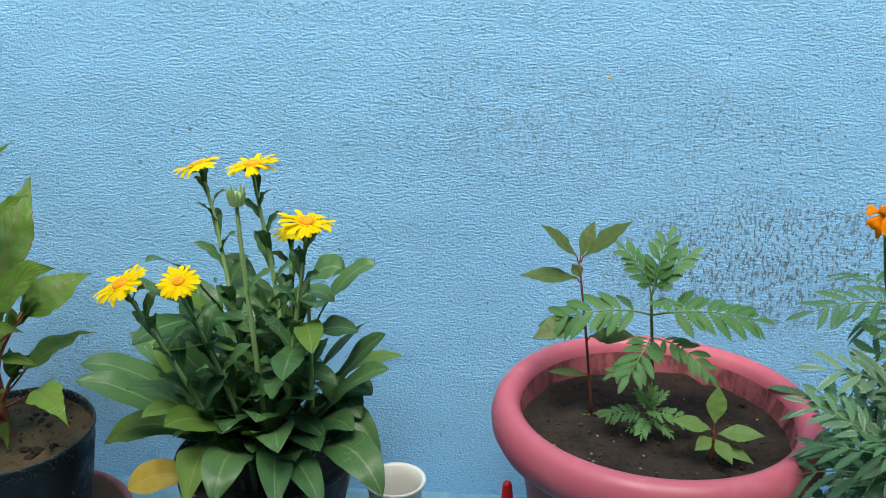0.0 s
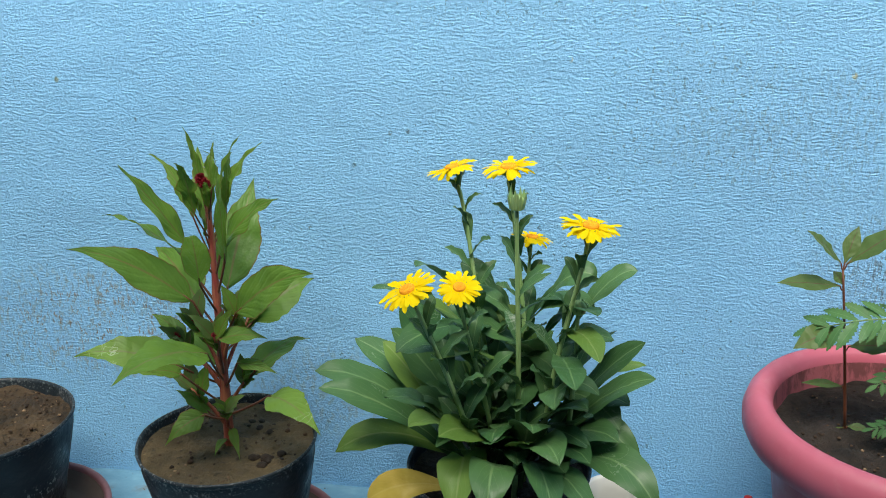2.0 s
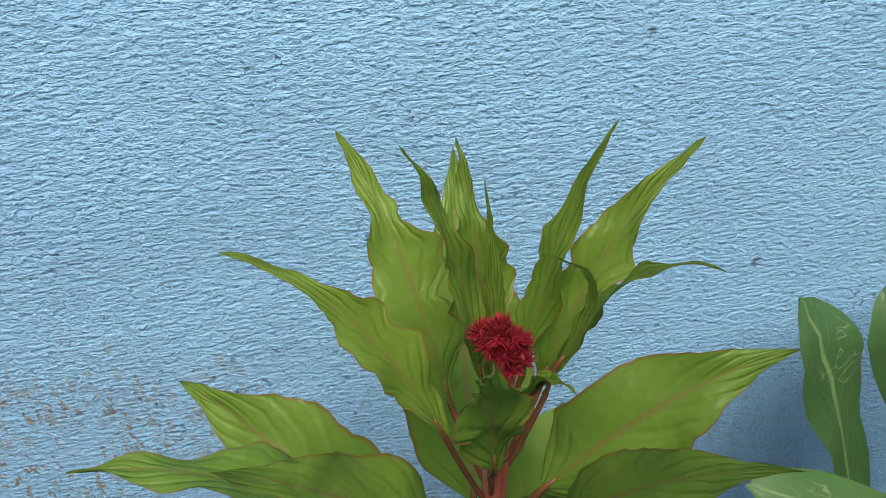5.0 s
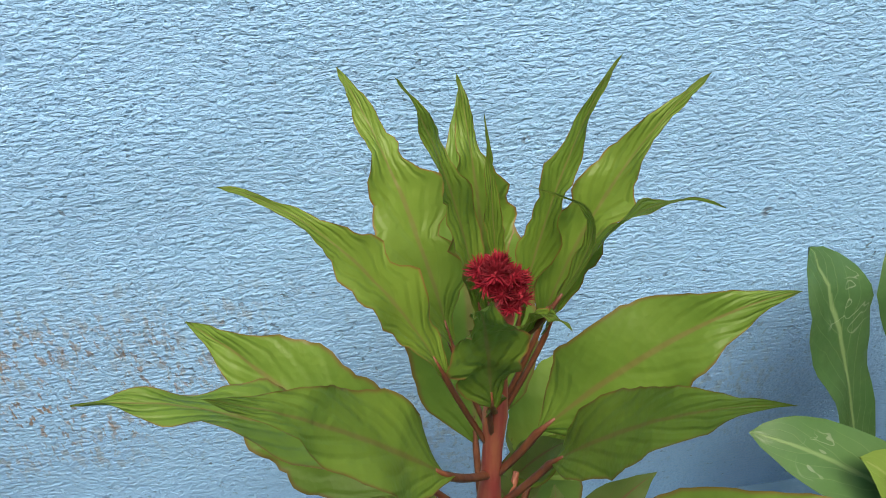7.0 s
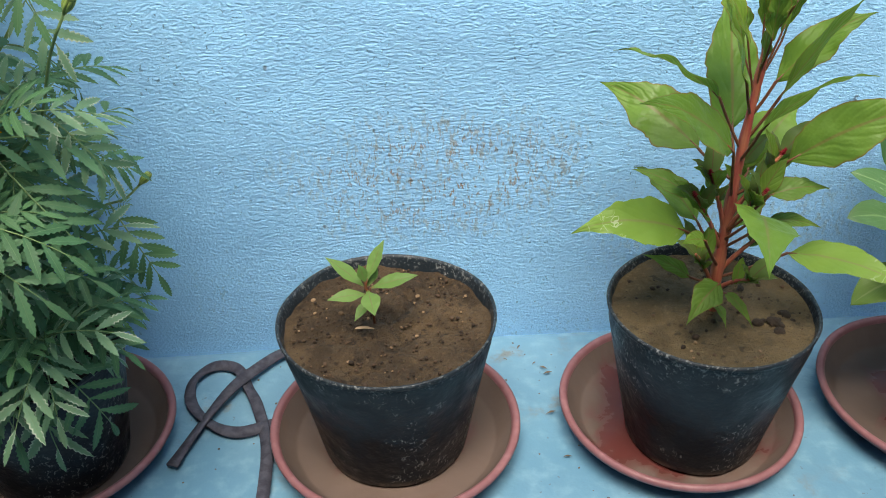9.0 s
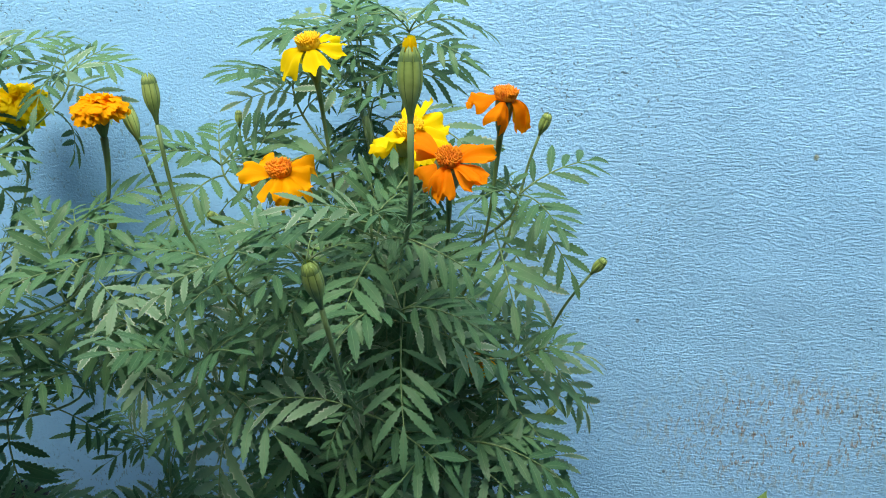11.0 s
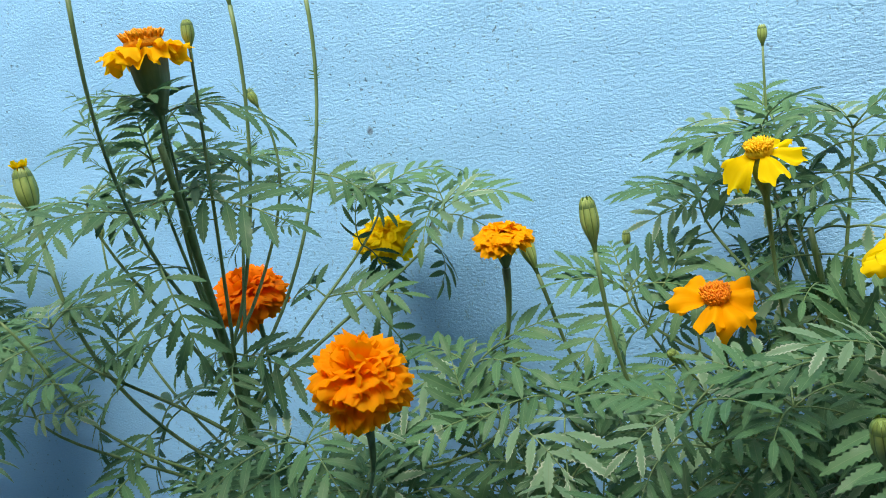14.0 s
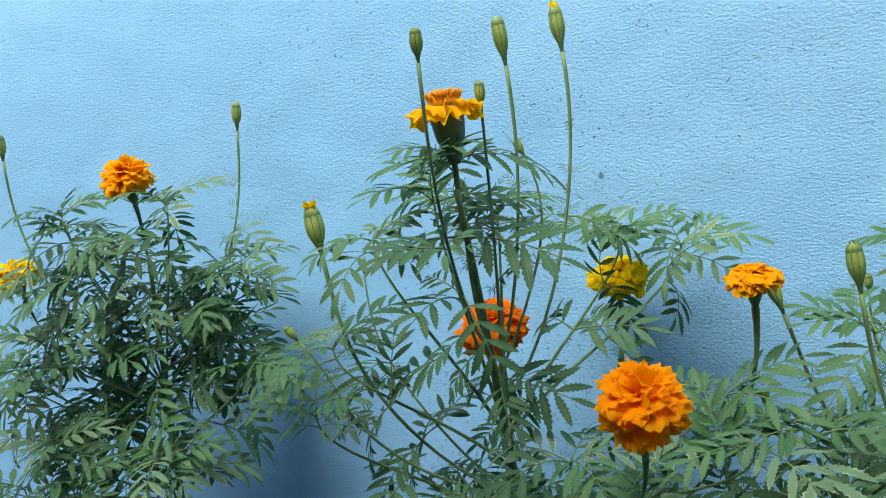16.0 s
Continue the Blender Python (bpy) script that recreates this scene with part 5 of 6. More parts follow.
def fan(bm, m, L, w, droop, seed, curl=0.22, rows=9, cols=8, ruffle=0.10):
    """A soft fan-shaped petal along +x with its face to +z: rounded, faintly scalloped end, rolled sides and a slow ripple."""
    uv = bm.loops.layers.uv.verify()
    g = []
    for i in range(rows + 1):
        s = i / rows
        h = w * table(FAN_TAB, s)
        row = []
        for j in range(cols + 1):
            u = j / cols * 2 - 1
            lobes = 0.5 + 0.5 * math.sin(u * 4.6 + seed * 3) + 0.35 * math.sin(u * 11 + seed * 7)
            x = L * s * (1 - 0.16 * u * u * s) - L * 0.15 * s ** 3 * lobes
            z = L * (0.07 * math.sin(2.5 * s) - droop * s ** 1.7) - curl * h * u * u * (0.3 + 0.7 * s) + w * s * (ruffle * math.sin(u * 3.3 + seed) + ruffle * 0.6 * s * math.sin(u * 7.5 + seed * 2) + ruffle * 0.5 * math.sin(s * 7 + seed))
            row.append((bm.verts.new(m @ V((x, h * u + L * 0.05 * s * s * math.sin(seed * 5), z))), (0.5 + u / 2, s)))
        g.append(row)
    for a, b in zip(g, g[1:]):
        for j in range(cols):
            quad = (a[j], a[j + 1], b[j + 1], b[j])
            f = bm.faces.new([v for v, _ in quad])
            for loop, (_, t) in zip(f.loops, quad):
                loop[uv].uv = t
    return bm


def fan_mesh(mat, L, w, droop, seed, curl=0.22, ruffle=0.10):
    return mesh_of("fan_petal", fan(bmesh.new(), Matrix(), L, w, droop, seed, curl, 10, 12, ruffle * 1.5), mat)


BROAD = {m.name: [fan_mesh(m, L, w, dr, i * 1.7 + 0.4, cu, ru) for i, (L, w, dr, cu, ru) in enumerate(((0.034, 0.0165, 0.15, 0.2, 0.16), (0.031, 0.0190, 0.42, 0.3, 0.22), (0.036, 0.0140, -0.05, 0.1, 0.2), (0.032, 0.0175, 0.55, 0.15, 0.18), (0.029, 0.0150, 0.25, 0.35, 0.26)))] for m in (M_YEL, M_AMBER, M_ORANGE, M_GOLD)}
SLIM = {m.name: [fan_mesh(m, L, w, dr, i * 1.9 + 0.9, cu, ru) for i, (L, w, dr, cu, ru) in enumerate(((0.034, 0.0120, 0.15, 0.3, 0.2), (0.030, 0.0105, 0.45, 0.5, 0.3), (0.036, 0.0125, -0.12, 0.2, 0.2), (0.028, 0.0120, 0.6, 0.4, 0.25), (0.032, 0.0100, 0.3, 0.6, 0.3)))] for m in (M_YEL, M_ORANGE)}


def aim(d, up=(0, 0, 1)):
    """A turn that takes +y to d and +z as near to up as it can."""
    y = V(d).normalized()
    x = y.cross(V(up))
    x = x.normalized() if x.length > 1e-4 else V((1, 0, 0))
    z = x.cross(y)
    return Matrix((x, y, z)).transposed().to_4x4()


def calyx(bm, m, r, h):
    """The ribbed green cup under a marigold head, its mouth at z = 0."""
    s = bmesh.new()
    lathe(s, [(r * 0.30, -h * 1.25), (r * 0.55, -h), (r * 0.86, -h * 0.65), (r, -h * 0.25), (r * 0.96, 0.0), (r * 0.7, 0.0005), (0.0, 0.0)], (0, 0, 0), 20)
    for v in s.verts:
        a = math.atan2(v.co.y, v.co.x)
        q = 1 + 0.06 * math.cos(a * 8)
        v.co.x *= q
        v.co.y *= q
    s.transform(m)
    me = bpy.data.meshes.new("tmp")
    s.to_mesh(me)
    s.free()
    bm.from_mesh(me)
    bpy.data.meshes.remove(me)


def marigold_single(plant, at, axis, mat, seed, n=6, scale=1.0, flat=0.0, word="orange"):
    rg = random.Random(seed)
    m = Matrix.Translation(at) @ frame_of(axis) @ Matrix.Scale(scale, 4)
    bm = bmesh.new()
    calyx(bm, m, 0.0088 if n < 10 else 0.0125, 0.030 if n < 10 else 0.034)
    head = part("flower", bm, M_MAR_CUP, plant, "single %s marigold flower with a raised centre" % word)
    bm = bmesh.new()
    tall = 0.0105 if flat > 0.3 else 0.0088
    lathe(bm, [(0.0078, 0.0), (0.0092, 0.003), (0.0078, tall * 0.82), (0.004, tall), (0.0, tall * 1.02)], (0, 0, 0), 20)
    for i in range(150):
        a, r = i * 2.39996, 0.0088 * math.sqrt((i + 0.5) / 150)
        p = V((r * math.cos(a), r * math.sin(a), tall - (r / 0.0092) ** 2 * tall * 0.32))
        k = rg.uniform(0.5, 1.6)
        e = V((p.x * 0.2 + rg.uniform(-0.0007, 0.0007), p.y * 0.2 + rg.uniform(-0.0007, 0.0007), 0.0026 * k))
        tube(bm, [p - V((0, 0, 0.002)), p + e * 0.6, p + e], [0.0006, 0.00072, 0.0003], 4)
    bm.transform(m @ Matrix.Diagonal((1.35, 1.35, 0.9, 1)) if n > 11 else m @ Matrix.Diagonal((1.18, 1.18, 1.0, 1)))
    part("disc", bm, M_DISCY if mat is M_YEL else M_DISCO if mat is M_GOLD else M_DISC, head, "raised tubular flower centre")
    for i in range(n):
        a = 6.283 * i / n + rg.uniform(-0.25, 0.25)
        pm = m @ Matrix.Rotation(a, 4, "Z") @ Matrix.Translation((0.0050, 0, 0.0006 + 0.0012 * (i % 2))) @ Matrix.Rotation(flat + rg.uniform(-0.28, 0.28), 4, "Y") @ Matrix.Rotation(rg.uniform(-0.4, 0.4), 4, "X") @ Matrix.Diagonal((rg.uniform(0.82, 1.1) * (0.74 if n > 11 else 1), rg.uniform(0.8, 1.15) * (0.72 if n > 11 else 0.76 if n == 6 else 1), 1, 1))
        piece("petal", (SLIM if 7 < n < 12 else BROAD)[mat.name][(i * 2 + seed) % 5 if n < 12 else i % 2 * 2], pm, head)
    return head


def marigold_double(plant, at, axis, mat, seed, r, squash, n, label):
    """A full head: ruffled petals in spiral over a dome."""
    rg = random.Random(seed)
    m = Matrix.Translation(at) @ frame_of(axis)
    bm = bmesh.new()
    calyx(bm, m @ Matrix.Translation((0, 0, -r * squash * 0.35)), r * 0.36, 0.024)
    head = part("flower", bm, M_MAR_CUP, plant, label)
    bm = bmesh.new()
    for i in range(n):
        u = 1 - 1.45 * (i + rg.random()) / n
        a = i * 2.39996 + rg.uniform(-0.4, 0.4)
        q = math.sqrt(max(0.0, 1 - u * u))
        d = V((q * math.cos(a), q * math.sin(a), u * squash)).normalized()
        far = r * (q * q + (u * squash) ** 2) ** 0.5 * rg.uniform(0.86, 1.2)
        turn = aim(d, V((rg.uniform(-0.9, 0.9), rg.uniform(-0.9, 0.9), 0.25 + 1.0 * q))) @ Matrix.Rotation(math.pi / 2, 4, "Z")
        L = far * 0.76
        fan(bm, Matrix.Translation(d * far * 0.30) @ turn, L, r * rg.uniform(0.22, 0.36), rg.uniform(0.15, 0.75) * (1 - 0.5 * max(0, u)), rg.uniform(0, 6), 0.15, 7, 6, 0.17)
    bm.transform(m)
    part("petals", bm, mat, head)
    bm = bmesh.new()
    rough_ball(bm, (0, 0, 0), r * 0.5, seed, squash, 2)
    bm.transform(m)
    part("heart", bm, mat, head)
    return head


def marigold_bud(stalk, at, axis, r, h, seed, tip=None):
    """A ribbed bud shaped like a vase: the stalk swells into it, and pointed sepals close over its mouth."""
    m = Matrix.Translation(at) @ frame_of(axis) @ Matrix.Diagonal((r * 0.93, r * 0.93, h * 0.285, 1))
    bm = bmesh.new()
    uv = bm.loops.layers.uv.verify()
    shape = [(0.20, -3.0), (0.27, -2.5), (0.37, -2.05), (0.54, -1.6), (0.76, -1.15), (0.92, -0.65), (1.0, -0.1), (0.99, 0.4), (0.93, 0.9), (0.84, 1.3), (0.70, 1.62), (0.60, 1.66), (0.0, 1.55)]
    lathe(bm, shape, (0, 0, 0), 48)
    for v in bm.verts:
        a = math.atan2(v.co.y, v.co.x)
        q = 1 - 0.13 * (1 - abs(math.cos(a * 4))) ** 2 * min(1.0, max(0.0, (v.co.z + 2.2) / 1.4))
        v.co.x *= q
        v.co.y *= q
    for f in bm.faces:
        mid = math.atan2(sum(v.co.y for v in f.verts), sum(v.co.x for v in f.verts))
        for loop in f.loops:
            a = math.atan2(loop.vert.co.y, loop.vert.co.x)
            a += 6.2832 * round((mid - a) / 6.2832)
            loop[uv].uv = (a / 6.2832 * 8, loop.vert.co.z / 4 + 0.7)
    for i in range(8):
        a = 6.283 * i / 8
        d = V((math.cos(a), math.sin(a), 0))
        blade(bm, [d * 0.90 + V((0, 0, 1.05)), d * 0.80 + V((0, 0, 1.5)), d * 0.62 + V((0, 0, 1.85)), d * 0.40 + V((0, 0, 2.1))], d, 0.30, [(0, 1), (0.4, 0.85), (0.75, 0.5), (1, 0)], 2, -0.1)
    bm.transform(m)
    bud = part("bud", bm, M_BUD, stalk, "closed green flower bud" if tip is None else "bud opening at its tip")
    if tip is not None:
        rg = random.Random(seed)
        bm = bmesh.new()
        wide = 1.0 if r > 0.011 else 0.45
        for i in range(18):
            a = i * 2.4
            d = V((math.cos(a), math.sin(a), 0))
            o = rg.uniform(0.15, 0.4) + (wide - 0.4) * rg.uniform(0.0, 1.0)
            blade(bm, [d * 0.35 + V((0, 0, 1.3)), d * 0.45 + V((0, 0, 1.9)), d * (o * 0.5 + 0.25) + V((0, 0, 2.2)), d * o + V((0, 0, rg.uniform(2.15, 2.7)))], d, 0.3, [(0, 0.8), (0.6, 1), (1, 0.55)], 2, 0.1)
        bm.transform(m)
        part("petals", bm, tip, bud)
    return bud


# bare lanes in the foliage where a flower has pushed out: ends and radius
GAPS = [(V((-2.03, 1.18, 0.69)), V((-1.86, 0.90, 0.75)), 0.055), (V((-1.306, 1.03, 0.516)), V((-1.27, 0.90, 0.57)), 0.035)]


def near_line(p, a, b, r):
    f = max(0.0, min(1.0, (p - a).dot(b - a) / (b - a).length_squared))
    return (p - a.lerp(b, f)).length < r


def leafy(plant, path, start, end, step, rg, meshes, size=1.0, spin=0.0, rise=0.35, hang=0.0):
    """Leaves in opposite pairs along a stem."""
    length = sum((b - a).length for a, b in zip(path, path[1:]))
    n = max(1, int(length * (end - start) / step))
    for i in range(n + 1):
        f = start + (end - start) * (i + rg.uniform(-0.25, 0.25)) / max(1, n)
        k = max(0, min(len(path) - 2, int(f * (len(path) - 1))))
        p = path[k]
        d = (path[k + 1] - path[k]).normalized()
        a = spin + i * 1.57 + rg.uniform(-0.35, 0.35)
        e1 = d.orthogonal().normalized()
        e2 = d.cross(e1)
        for sd in (0, math.pi):
            o = e1 * math.cos(a + sd) + e2 * math.sin(a + sd)
            g = (o + d * rise + V((0, 0, rg.uniform(-0.25, 0.15) - hang * rg.uniform(0.2, 1.3)))).normalized()
            if p.y + g.y * 0.13 * size > WALL_Y - 0.02:
                g = (V((g.x, -0.25 * abs(g.y), g.z))).normalized()
            sc = size * rg.uniform(0.72, 1.12) * (1 - 0.25 * f)
            if any(near_line(p + g * (0.06 * size), *gap) for gap in GAPS):
                continue
            high = meshes is MAR_LEAVES and p.z > (0.34 if p.x < -1.65 else 0.60)
            piece("leaf", rg.choice(MAR_SLIM if high else meshes), Matrix.Translation(p) @ aim(g, V((o.x * hang * 0.7, o.y * hang * 0.7 - 0.65, 1)) + V((rg.uniform(-0.3, 0.3), rg.uniform(-0.3, 0.3), 0))) @ Matrix.Scale(sc, 4), plant)


def branch(plant, pts, r0, r1, swell=0.0, n=18):
    path = bez(pts, n)
    rad = [r0 + (r1 - r0) * i / n for i in range(n + 1)]
    if swell:
        for i in range(n - 5, n + 1):
            rad[i] += swell * ((i - (n - 6)) / 6) ** 2
    bm = bmesh.new()
    tube(bm, path, rad, 7)
    return part("stem", bm, M_MAR_STEM, plant), path


def trunk_point(path, z):
    return min(path, key=lambda p: abs(p.z - z))


def build_marigold(name, base, top, label, heads, bushes, seed, lean=(0, 0), r0=0.0055, size=1.0, step=0.045, trunk_leaves=True, bare=0.2):
    """A marigold: trunk, a stalk for each head (kind, place, axis, height at which it leaves the trunk, extras), and leafy side branches (direction, length, height)."""
    plant = thing(name, base, label, "plant", "marigold plants")
    rg = random.Random(seed)
    base, top = V(base), V(top)
    trunk, path = branch(plant, [base - V((0, 0, 0.01)), base.lerp(top, 0.4) + V((lean[0], lean[1], 0)), base.lerp(top, 0.75) + V((lean[0], lean[1], 0)), top], r0, r0 * 0.45)
    if trunk_leaves:
        leafy(plant, path, 0.15, 0.97, step, rg, MAR_LEAVES, size, rg.uniform(0, 3), 0.35, 0.6)
    for i, h in enumerate(heads):
        kind, at, ax, z0 = h[:4]
        extra = h[4:]
        at, ax = V(at), V(ax).normalized()
        foot = trunk_point(path, z0)
        neck = at - ax * (0.024 if kind == "single" else 0.034 if kind == "double" else extra[1] * 0.84 if kind == "bud" else extra[0] * 2.0)
        L = (neck - foot).length
        swell = {"single": 0.0022, "double": 0.0030, "bud": 0.0006, "small": 0.0}[kind]
        out = V((neck.x - foot.x, neck.y - foot.y, 0)) * 0.92
        st, sp = branch(plant, [foot, foot + out * 0.6 + V((0, 0, L * 0.10)), foot + out + V((0, 0, L * 0.42)), neck - ax * min(0.10, L * 0.35), neck], 0.0018, 0.0013 if kind in ("single", "double") else max(0.0011, extra[0] * 0.2), swell)
        if kind == "single":
            marigold_single(plant, at, ax, extra[0], seed * 7 + i, extra[1], extra[2], extra[3], extra[4])
        elif kind == "double":
            marigold_double(plant, at, ax, extra[0], seed * 7 + i, extra[1], extra[2], extra[3], extra[4])
        elif kind == "bud":
            marigold_bud(st, at, ax, extra[0], extra[1], i, extra[2] if len(extra) > 2 else None)
        else:
            marigold_bud(st, at, ax, extra[0] * 0.85, extra[0] * 2.6, i)
        if L > 0.12:
            leafy(plant, sp, 0.12, 0.55, step * 1.1, rg, MAR_SLIM + MAR_SMALL, size * 0.85, rg.uniform(0, 3), 0.35, 0.4)
        if L > 0.08:
            leafy(plant, sp, 0.55, 0.80, 0.03, rg, MAR_WISP, 1.0, rg.uniform(0, 3), 0.8)
    for (d, L, z0) in bushes:
        foot = trunk_point(path, z0)
        if L is None:
            tip = V(d)
            foot = trunk_point(path, min(z0, tip.z - 0.12))
            d = tip - foot
            L = d.length
        d = V(d).normalized()
        tip = foot + d * L
        tip.y = min(tip.y, WALL_Y - 0.05)
        st, sp = branch(plant, [foot, foot + d * L * 0.4 + V((0, 0, 0.02)), tip + V((0, 0, -L * 0.12)), tip + V((0, 0, 0.02))], 0.0022, 0.0011, 0, 12)
        leafy(plant, sp, bare, 1.0, step * 1.05, rg, MAR_LEAVES, size, rg.uniform(0, 3), 0.5, 0.55)
        for k in range(5):
            a = rg.uniform(0, 1.0) + k * 1.257
            g = V((math.cos(a), math.sin(a), rg.uniform(0.0, 0.7))).normalized()
            if sp[-1].y + g.y * 0.1 > WALL_Y - 0.02:
                g = V((g.x, -abs(g.y), g.z))
            piece("leaf", rg.choice(MAR_SLIM), Matrix.Translation(sp[-1]) @ aim(g, (g.x * 0.3, g.y * 0.3 - 0.4, 1)) @ Matrix.Scale(rg.uniform(0.45, 0.75), 4), plant)
    return plant


def ring_of(n, zlo, zhi, L, seed, front=0.0):
    rg = random.Random(seed)
    out = []
    for i in range(n):
        a = i * 2.39996 + rg.uniform(-0.2, 0.2)
        z = zlo + (zhi - zlo) * ((i * 0.618) % 1)
        out.append(((math.cos(a), math.sin(a) * 0.8 - front, rg.uniform(-0.15, 0.5)), L * rg.uniform(0.7, 1.15), z))
    return out


build_marigold("marigold_plant", (-1.395, 1.15, 0.168), (-1.425, 1.12, 0.74), "dense marigold with yellow and orange single flowers and buds", [
    ("single", (-1.464, 1.056, 0.813), (-0.1, -0.30, 0.95), 0.55, M_YEL, 6, 1.0, 0.34, "yellow"),
    ("single", (-1.364, 1.000, 0.743), (-0.12, -0.34, 0.94), 0.50, M_YEL, 11, 1.16, 0.02, "yellow"),
    ("single", (-1.323, 0.916, 0.738), (0.05, -0.58, 0.8), 0.48, M_ORANGE, 11, 0.90, 0.06, "orange"),
    ("single", (-1.283, 1.037, 0.770), (0.12, -0.22, 0.97), 0.48, M_ORANGE, 6, 0.96, 0.30, "orange"),
    ("single", (-1.504, 1.076, 0.690), (-0.05, -0.52, 0.86), 0.45, M_AMBER, 7, 1.12, 0.05, "amber"),
    ("bud", (-1.341, 0.828, 0.813), (0, 0.05, 1), 0.58, 0.0094, 0.036, M_YEL), ("bud", (-1.409, 0.810, 0.674), (-0.15, -0.25, 1), 0.42, 0.0080, 0.028),
    ("small", (-1.245, 1.153, 0.729), (0.3, -0.2, 0.8), 0.48, 0.0075), ("small", (-1.195, 1.012, 0.623), (0.5, -0.2, 0.7), 0.42, 0.0062), ("small", (-1.600, 1.25, 0.715), (0, 0, 1), 0.50, 0.006),
    ("bud", (-1.684, 1.146, 0.729), (-0.35, 0.1, 1), 0.42, 0.0085, 0.034), ("bud", (-1.594, 0.998, 0.777), (-0.1, 0, 1), 0.42, 0.0082, 0.032), ("small", (-1.455, 1.238, 0.912), (0, 0, 1), 0.55, 0.006), ("small", (-1.227, 1.193, 0.377), (0.6, 0, 0.6), 0.32, 0.006),
    ("small", (-1.531, 0.958, 0.676), (-0.4, -0.4, 0.6), 0.45, 0.0055), ("single", (-1.306, 1.03, 0.516), (0.2, -0.5, 0.6), 0.40, M_AMBER, 6, 0.6, 0.4, "amber"),
], ring_of(10, 0.22, 0.46, 0.12, 3, 0.45) + [((-1.461, 1.22, 0.80), None, 0.6), ((-1.385, 1.16, 0.8), None, 0.6), ((-1.27, 1.06, 0.655), None, 0.6), ((-1.275, 1, 0.51), None, 0.6), ((-1.387, 0.92, 0.665), None, 0.6), ((-1.522, 0.95, 0.615), None, 0.6), ((-1.52, 1.2, 0.74), None, 0.6), ((-1.443, 1.2, 0.79), None, 0.6), ((-1.59, 1.15, 0.66), None, 0.6), ((-1.64, 1.05, 0.585), None, 0.6), ((-1.552, 0.95, 0.52), None, 0.6), ((-1.63, 1, 0.53), None, 0.6), ((-1.364, 0.92, 0.59), None, 0.6), ((-1.32, 0.97, 0.44), None, 0.6), ((-1.45, 0.95, 0.62), None, 0.6), ((-1.45, 0.98, 0.3), None, 0.6), ((-1.3, 1.02, 0.28), None, 0.6), ((-1.30, 1.06, 0.34), None, 0.6), ((-1.40, 0.98, 0.40), None, 0.6)], 5, (0.02, -0.01), 0.0065, 0.84, 0.045, True, 0.3)

DOUBLE = "full %s pompon marigold flower"
build_marigold("marigold_plant", (-1.985, 1.16, 0.172), (-1.915, 0.905, 0.87), "tall open marigold with orange pompon flowers and long buds", [
    ("double", (-1.749, 0.868, 0.690), (0.10, -0.35, 0.92), 0.45, M_TANG, 0.0335, 0.86, 150, DOUBLE % "bright orange"),
    ("double", (-2.030, 1.181, 0.684), (0.0, -0.35, 0.9), 0.45, M_DEEP, 0.042, 0.6, 110, DOUBLE % "deep orange"),
    ("double", (-1.894, 1.288, 0.728), (0.1, -0.3, 0.9), 0.45, M_YEL, 0.036, 0.48, 100, DOUBLE % "yellow"),
    ("double", (-1.696, 1.102, 0.751), (0.0, -0.12, 1), 0.40, M_AMBER, 0.0258, 0.38, 130, "flat-topped amber marigold flower on a bare stalk"),
    ("single", (-1.925, 0.918, 0.948), (-0.05, -0.08, 1), 0.70, M_GOLD, 13, 1.28, 0.36, "golden"),
    ("bud", (-2.160, 1.012, 0.836), (-0.15, 0.0, 1), 0.52, 0.0120, 0.042, M_YEL), ("bud", (-1.861, 0.763, 0.988), (0.0, 0.0, 1), 0.72, 0.0055, 0.018),
    ("bud", (-1.913, 1.031, 1.016), (-0.1, 0, 1), 0.66, 0.0085, 0.036), ("bud", (-1.892, 1.142, 1.032), (-0.1, 0, 1), 0.62, 0.0095, 0.036, M_YEL), ("small", (-1.901, 0.945, 0.958), (0, 0, 1), 0.62, 0.007),
    ("small", (-1.916, 1.058, 0.903), (-0.4, 0, 0.8), 0.66, 0.0058), ("small", (-2.181, 1.132, 0.773), (0, 0, 1), 0.52, 0.006), ("small", (-2.139, 0.919, 0.733), (-0.4, -0.2, 0.6), 0.52, 0.006),
    ("small", (-1.690, 1.09, 0.630), (0, 0, 1), 0.40, 0.0055),
], ring_of(5, 0.24, 0.46, 0.14, 7, 0.2) + [((-1.94, 0.95, 0.875), None, 0.78), ((-1.865, 1.22, 0.765), None, 0.6), ((-1.801, 1.25, 0.745), None, 0.6), ((-1.985, 0.985, 0.835), None, 0.6), ((-1.969, 1.1, 0.81), None, 0.6), ((-2.062, 0.98, 0.8), None, 0.6), ((-2.132, 0.98, 0.68), None, 0.6), ((-2.144, 0.95, 0.61), None, 0.6), ((-1.736, 1.1, 0.6), None, 0.6), ((-1.69, 1.02, 0.58), None, 0.6), ((-1.848, 0.95, 0.58), None, 0.6), ((-1.8, 1, 0.5), None, 0.6), ((-1.95, 0.95, 0.52), None, 0.6), ((-1.72, 1.05, 0.45), None, 0.6)], 9, (0.0, 0.01), 0.0068, 0.86, 0.070, False, 0.46)

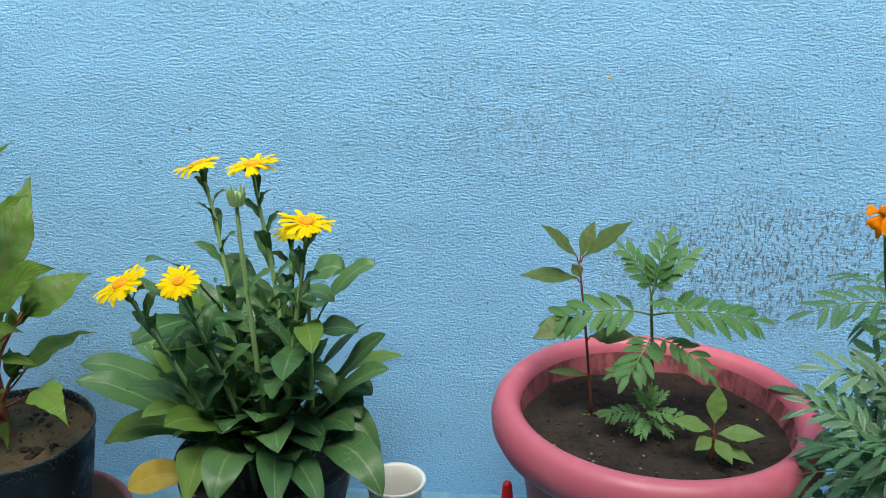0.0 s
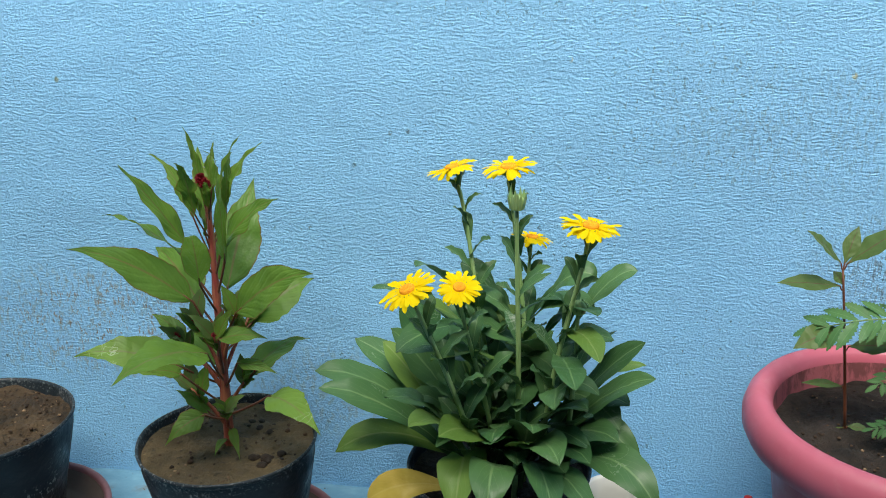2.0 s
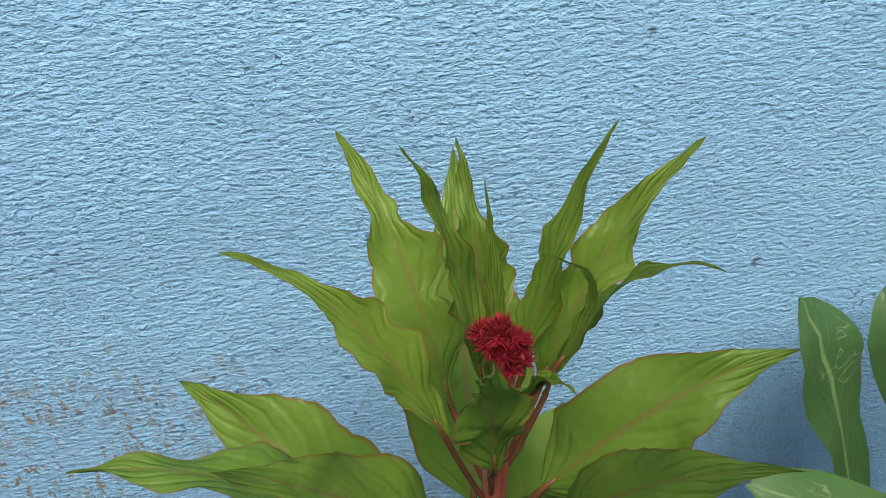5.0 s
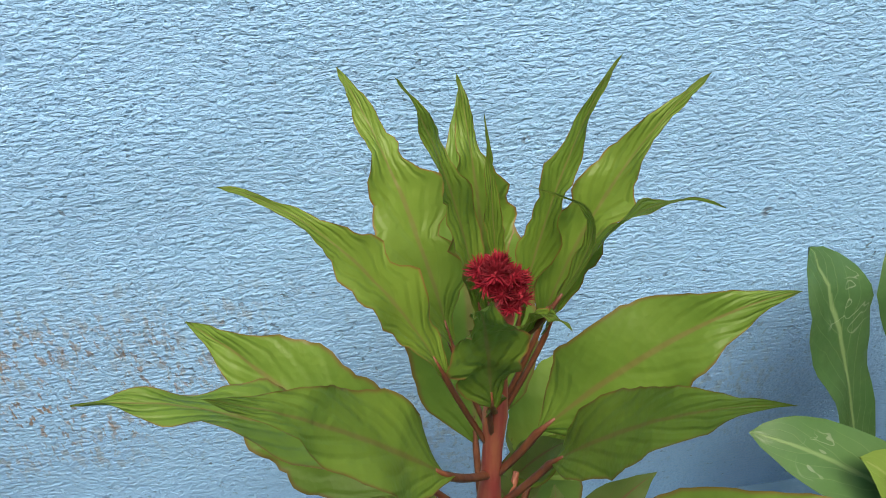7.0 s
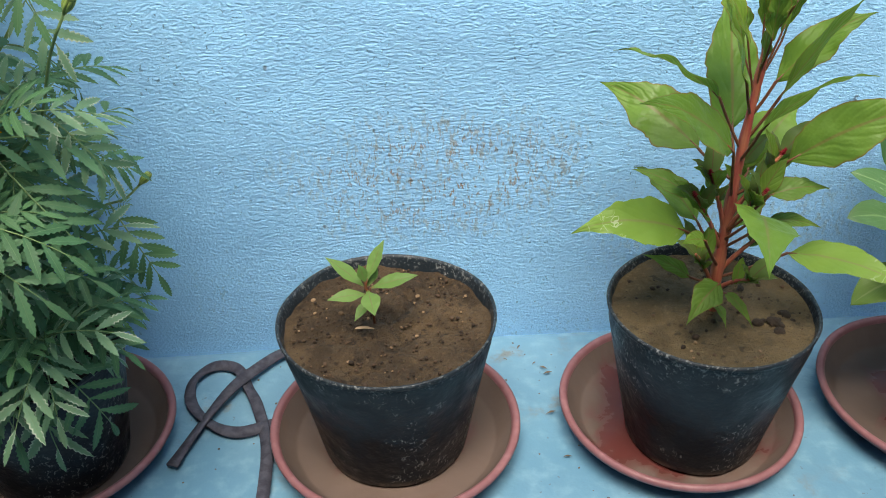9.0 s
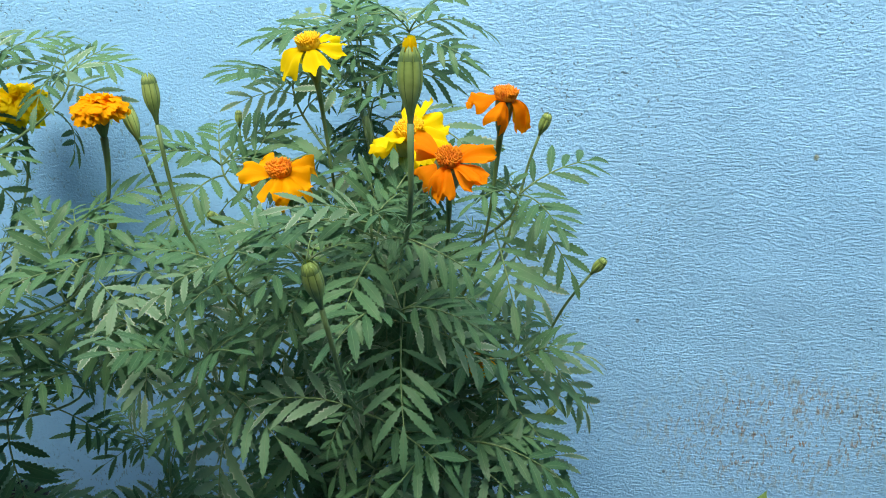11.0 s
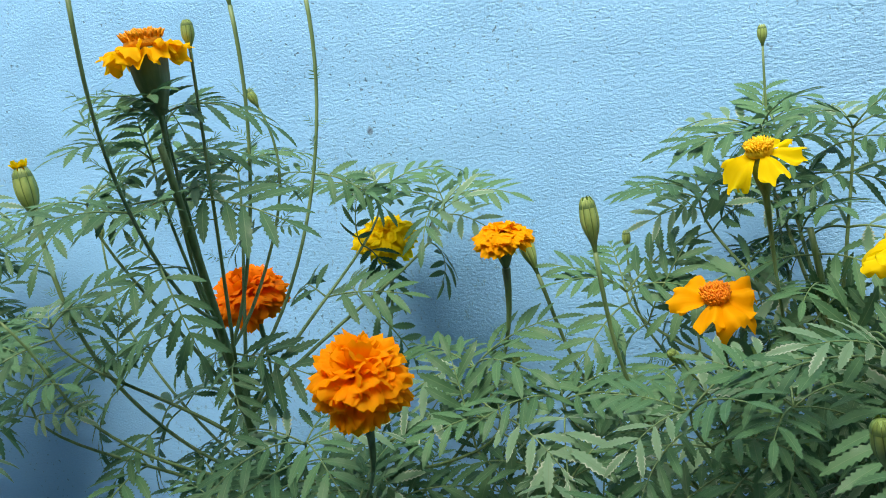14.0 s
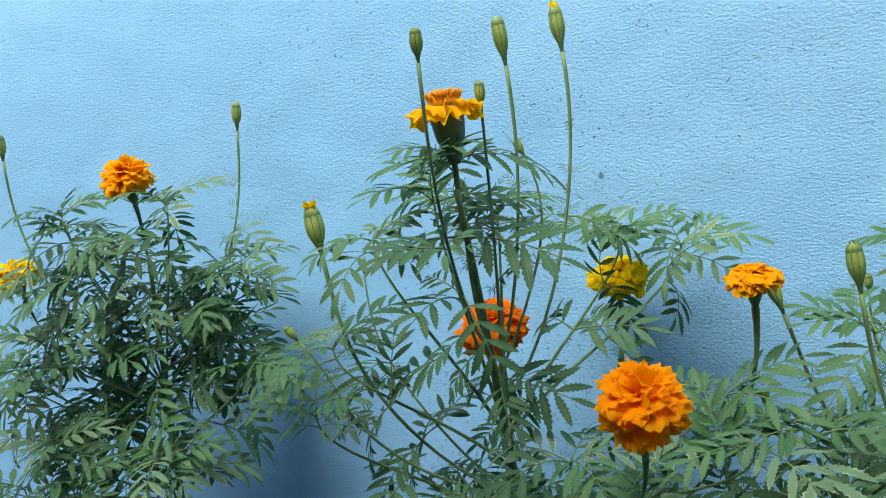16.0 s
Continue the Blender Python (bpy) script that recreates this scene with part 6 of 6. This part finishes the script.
build_marigold("marigold_plant", (-2.58, 1.14, 0.172), (-2.56, 1.13, 0.80), "leafy marigold with an orange globe flower near the row's end", [
    ("double", (-2.60, 1.145, 0.918), (0.0, -0.25, 1), 0.60, M_AMBER, 0.036, 0.8, 90, "round amber marigold flower"),
    ("bud", (-2.491, 1.285, 1.000), (0.1, 0, 1), 0.66, 0.0085, 0.032), ("double", (-2.86, 1.12, 0.782), (0.1, -0.3, 0.9), 0.55, M_YEL, 0.032, 0.7, 80, "small yellow marigold flower"), ("bud", (-2.83, 1.11, 0.99), (0, 0, 1), 0.60, 0.0085, 0.03),
], ring_of(14, 0.26, 0.70, 0.15, 13, 0.1) + [((-2.70, 1.10, 0.85), None, 0.6), ((-2.74, 1.14, 0.82), None, 0.6), ((-2.446, 1.2, 0.75), None, 0.6), ((-2.413, 1.15, 0.61), None, 0.6), ((-2.636, 1.1, 0.63), None, 0.6), ((-2.53, 1.15, 0.85), None, 0.6), ((-2.62, 1.12, 0.8), None, 0.6), ((-2.78, 1.15, 0.75), None, 0.6), ((-2.5, 1.05, 0.5), None, 0.6), ((-2.72, 1.05, 0.66), None, 0.6), ((-2.66, 1.0, 0.52), None, 0.6), ((-2.85, 1.1, 0.6), None, 0.6), ((-2.75, 1.0, 0.45), None, 0.6)] + [((-0.9, -0.2, 0.5), 0.28, 0.5)], 15, (0, 0), 0.0065, 0.98, 0.05, True, 0.4)

build_marigold("marigold_plant", (0.66, 1.11, 0.172), (0.62, 1.03, 0.50), "marigold with an orange flower leaning over the tub", [
    ("single", (0.455, 1.0, 0.590), (-0.2, -0.2, 1), 0.36, M_ORANGE, 6, 0.72, 0.2, "orange"),
], ring_of(6, 0.24, 0.46, 0.13, 17, 0.2) + [((0.46, 0.95, 0.34), None, 0.6), ((0.50, 0.92, 0.32), None, 0.6), ((0.5, 0.95, 0.28), None, 0.6)], 19, (0, 0), 0.005)

build_marigold("marigold_plant", (-1.727, 1.237, 0.093), (-1.717, 1.217, 0.34), "young marigold growing in a plastic cup", [], ring_of(3, 0.16, 0.30, 0.06, 23, 0.2), 25, (0, 0), 0.0032, 0.62, 0.075)

# young marigolds in the tub
for at, top, sz, sd in (((0.278, 1.195, 0.266), (0.256, 1.150, 0.440), 0.85, 41), ((0.258, 1.128, 0.266), (0.258, 1.110, 0.300), 0.36, 43)):
    plant = thing("marigold_seedling", at, "young marigold with feather leaves in the tub" if sz > 0.5 else "tiny marigold sprout in the tub", "seedling")
    rg = random.Random(sd)
    st, path = branch(plant, [V(at) - V((0, 0, 0.01)), V(at).lerp(V(top), 0.5), V(at).lerp(V(top), 0.8), top], 0.0032 * sz, 0.0016)
    for f, d, s in ((0.98, (0.10, -0.1, 1), 0.74), (0.95, (0.45, 0.0, 0.9), 0.70), (0.95, (-0.4, 0.0, 0.9), 0.66), (0.75, (1, -0.15, 0.10), 1.2), (0.75, (-1, -0.15, 0.12), 1.15), (0.5, (-0.3, -0.9, 0.1), 0.9), (0.5, (0.75, -0.6, 0.0), 0.8), (0.35, (-0.7, -0.6, 0.1), 0.6), (0.85, (0.2, -0.9, 0.5), 0.6)):
        piece("leaf", rg.choice(MAR_YOUNG), Matrix.Translation(path[int(f * 18)]) @ aim(d, (0, -0.5, 1)) @ Matrix.Scale(s * sz, 4), plant)
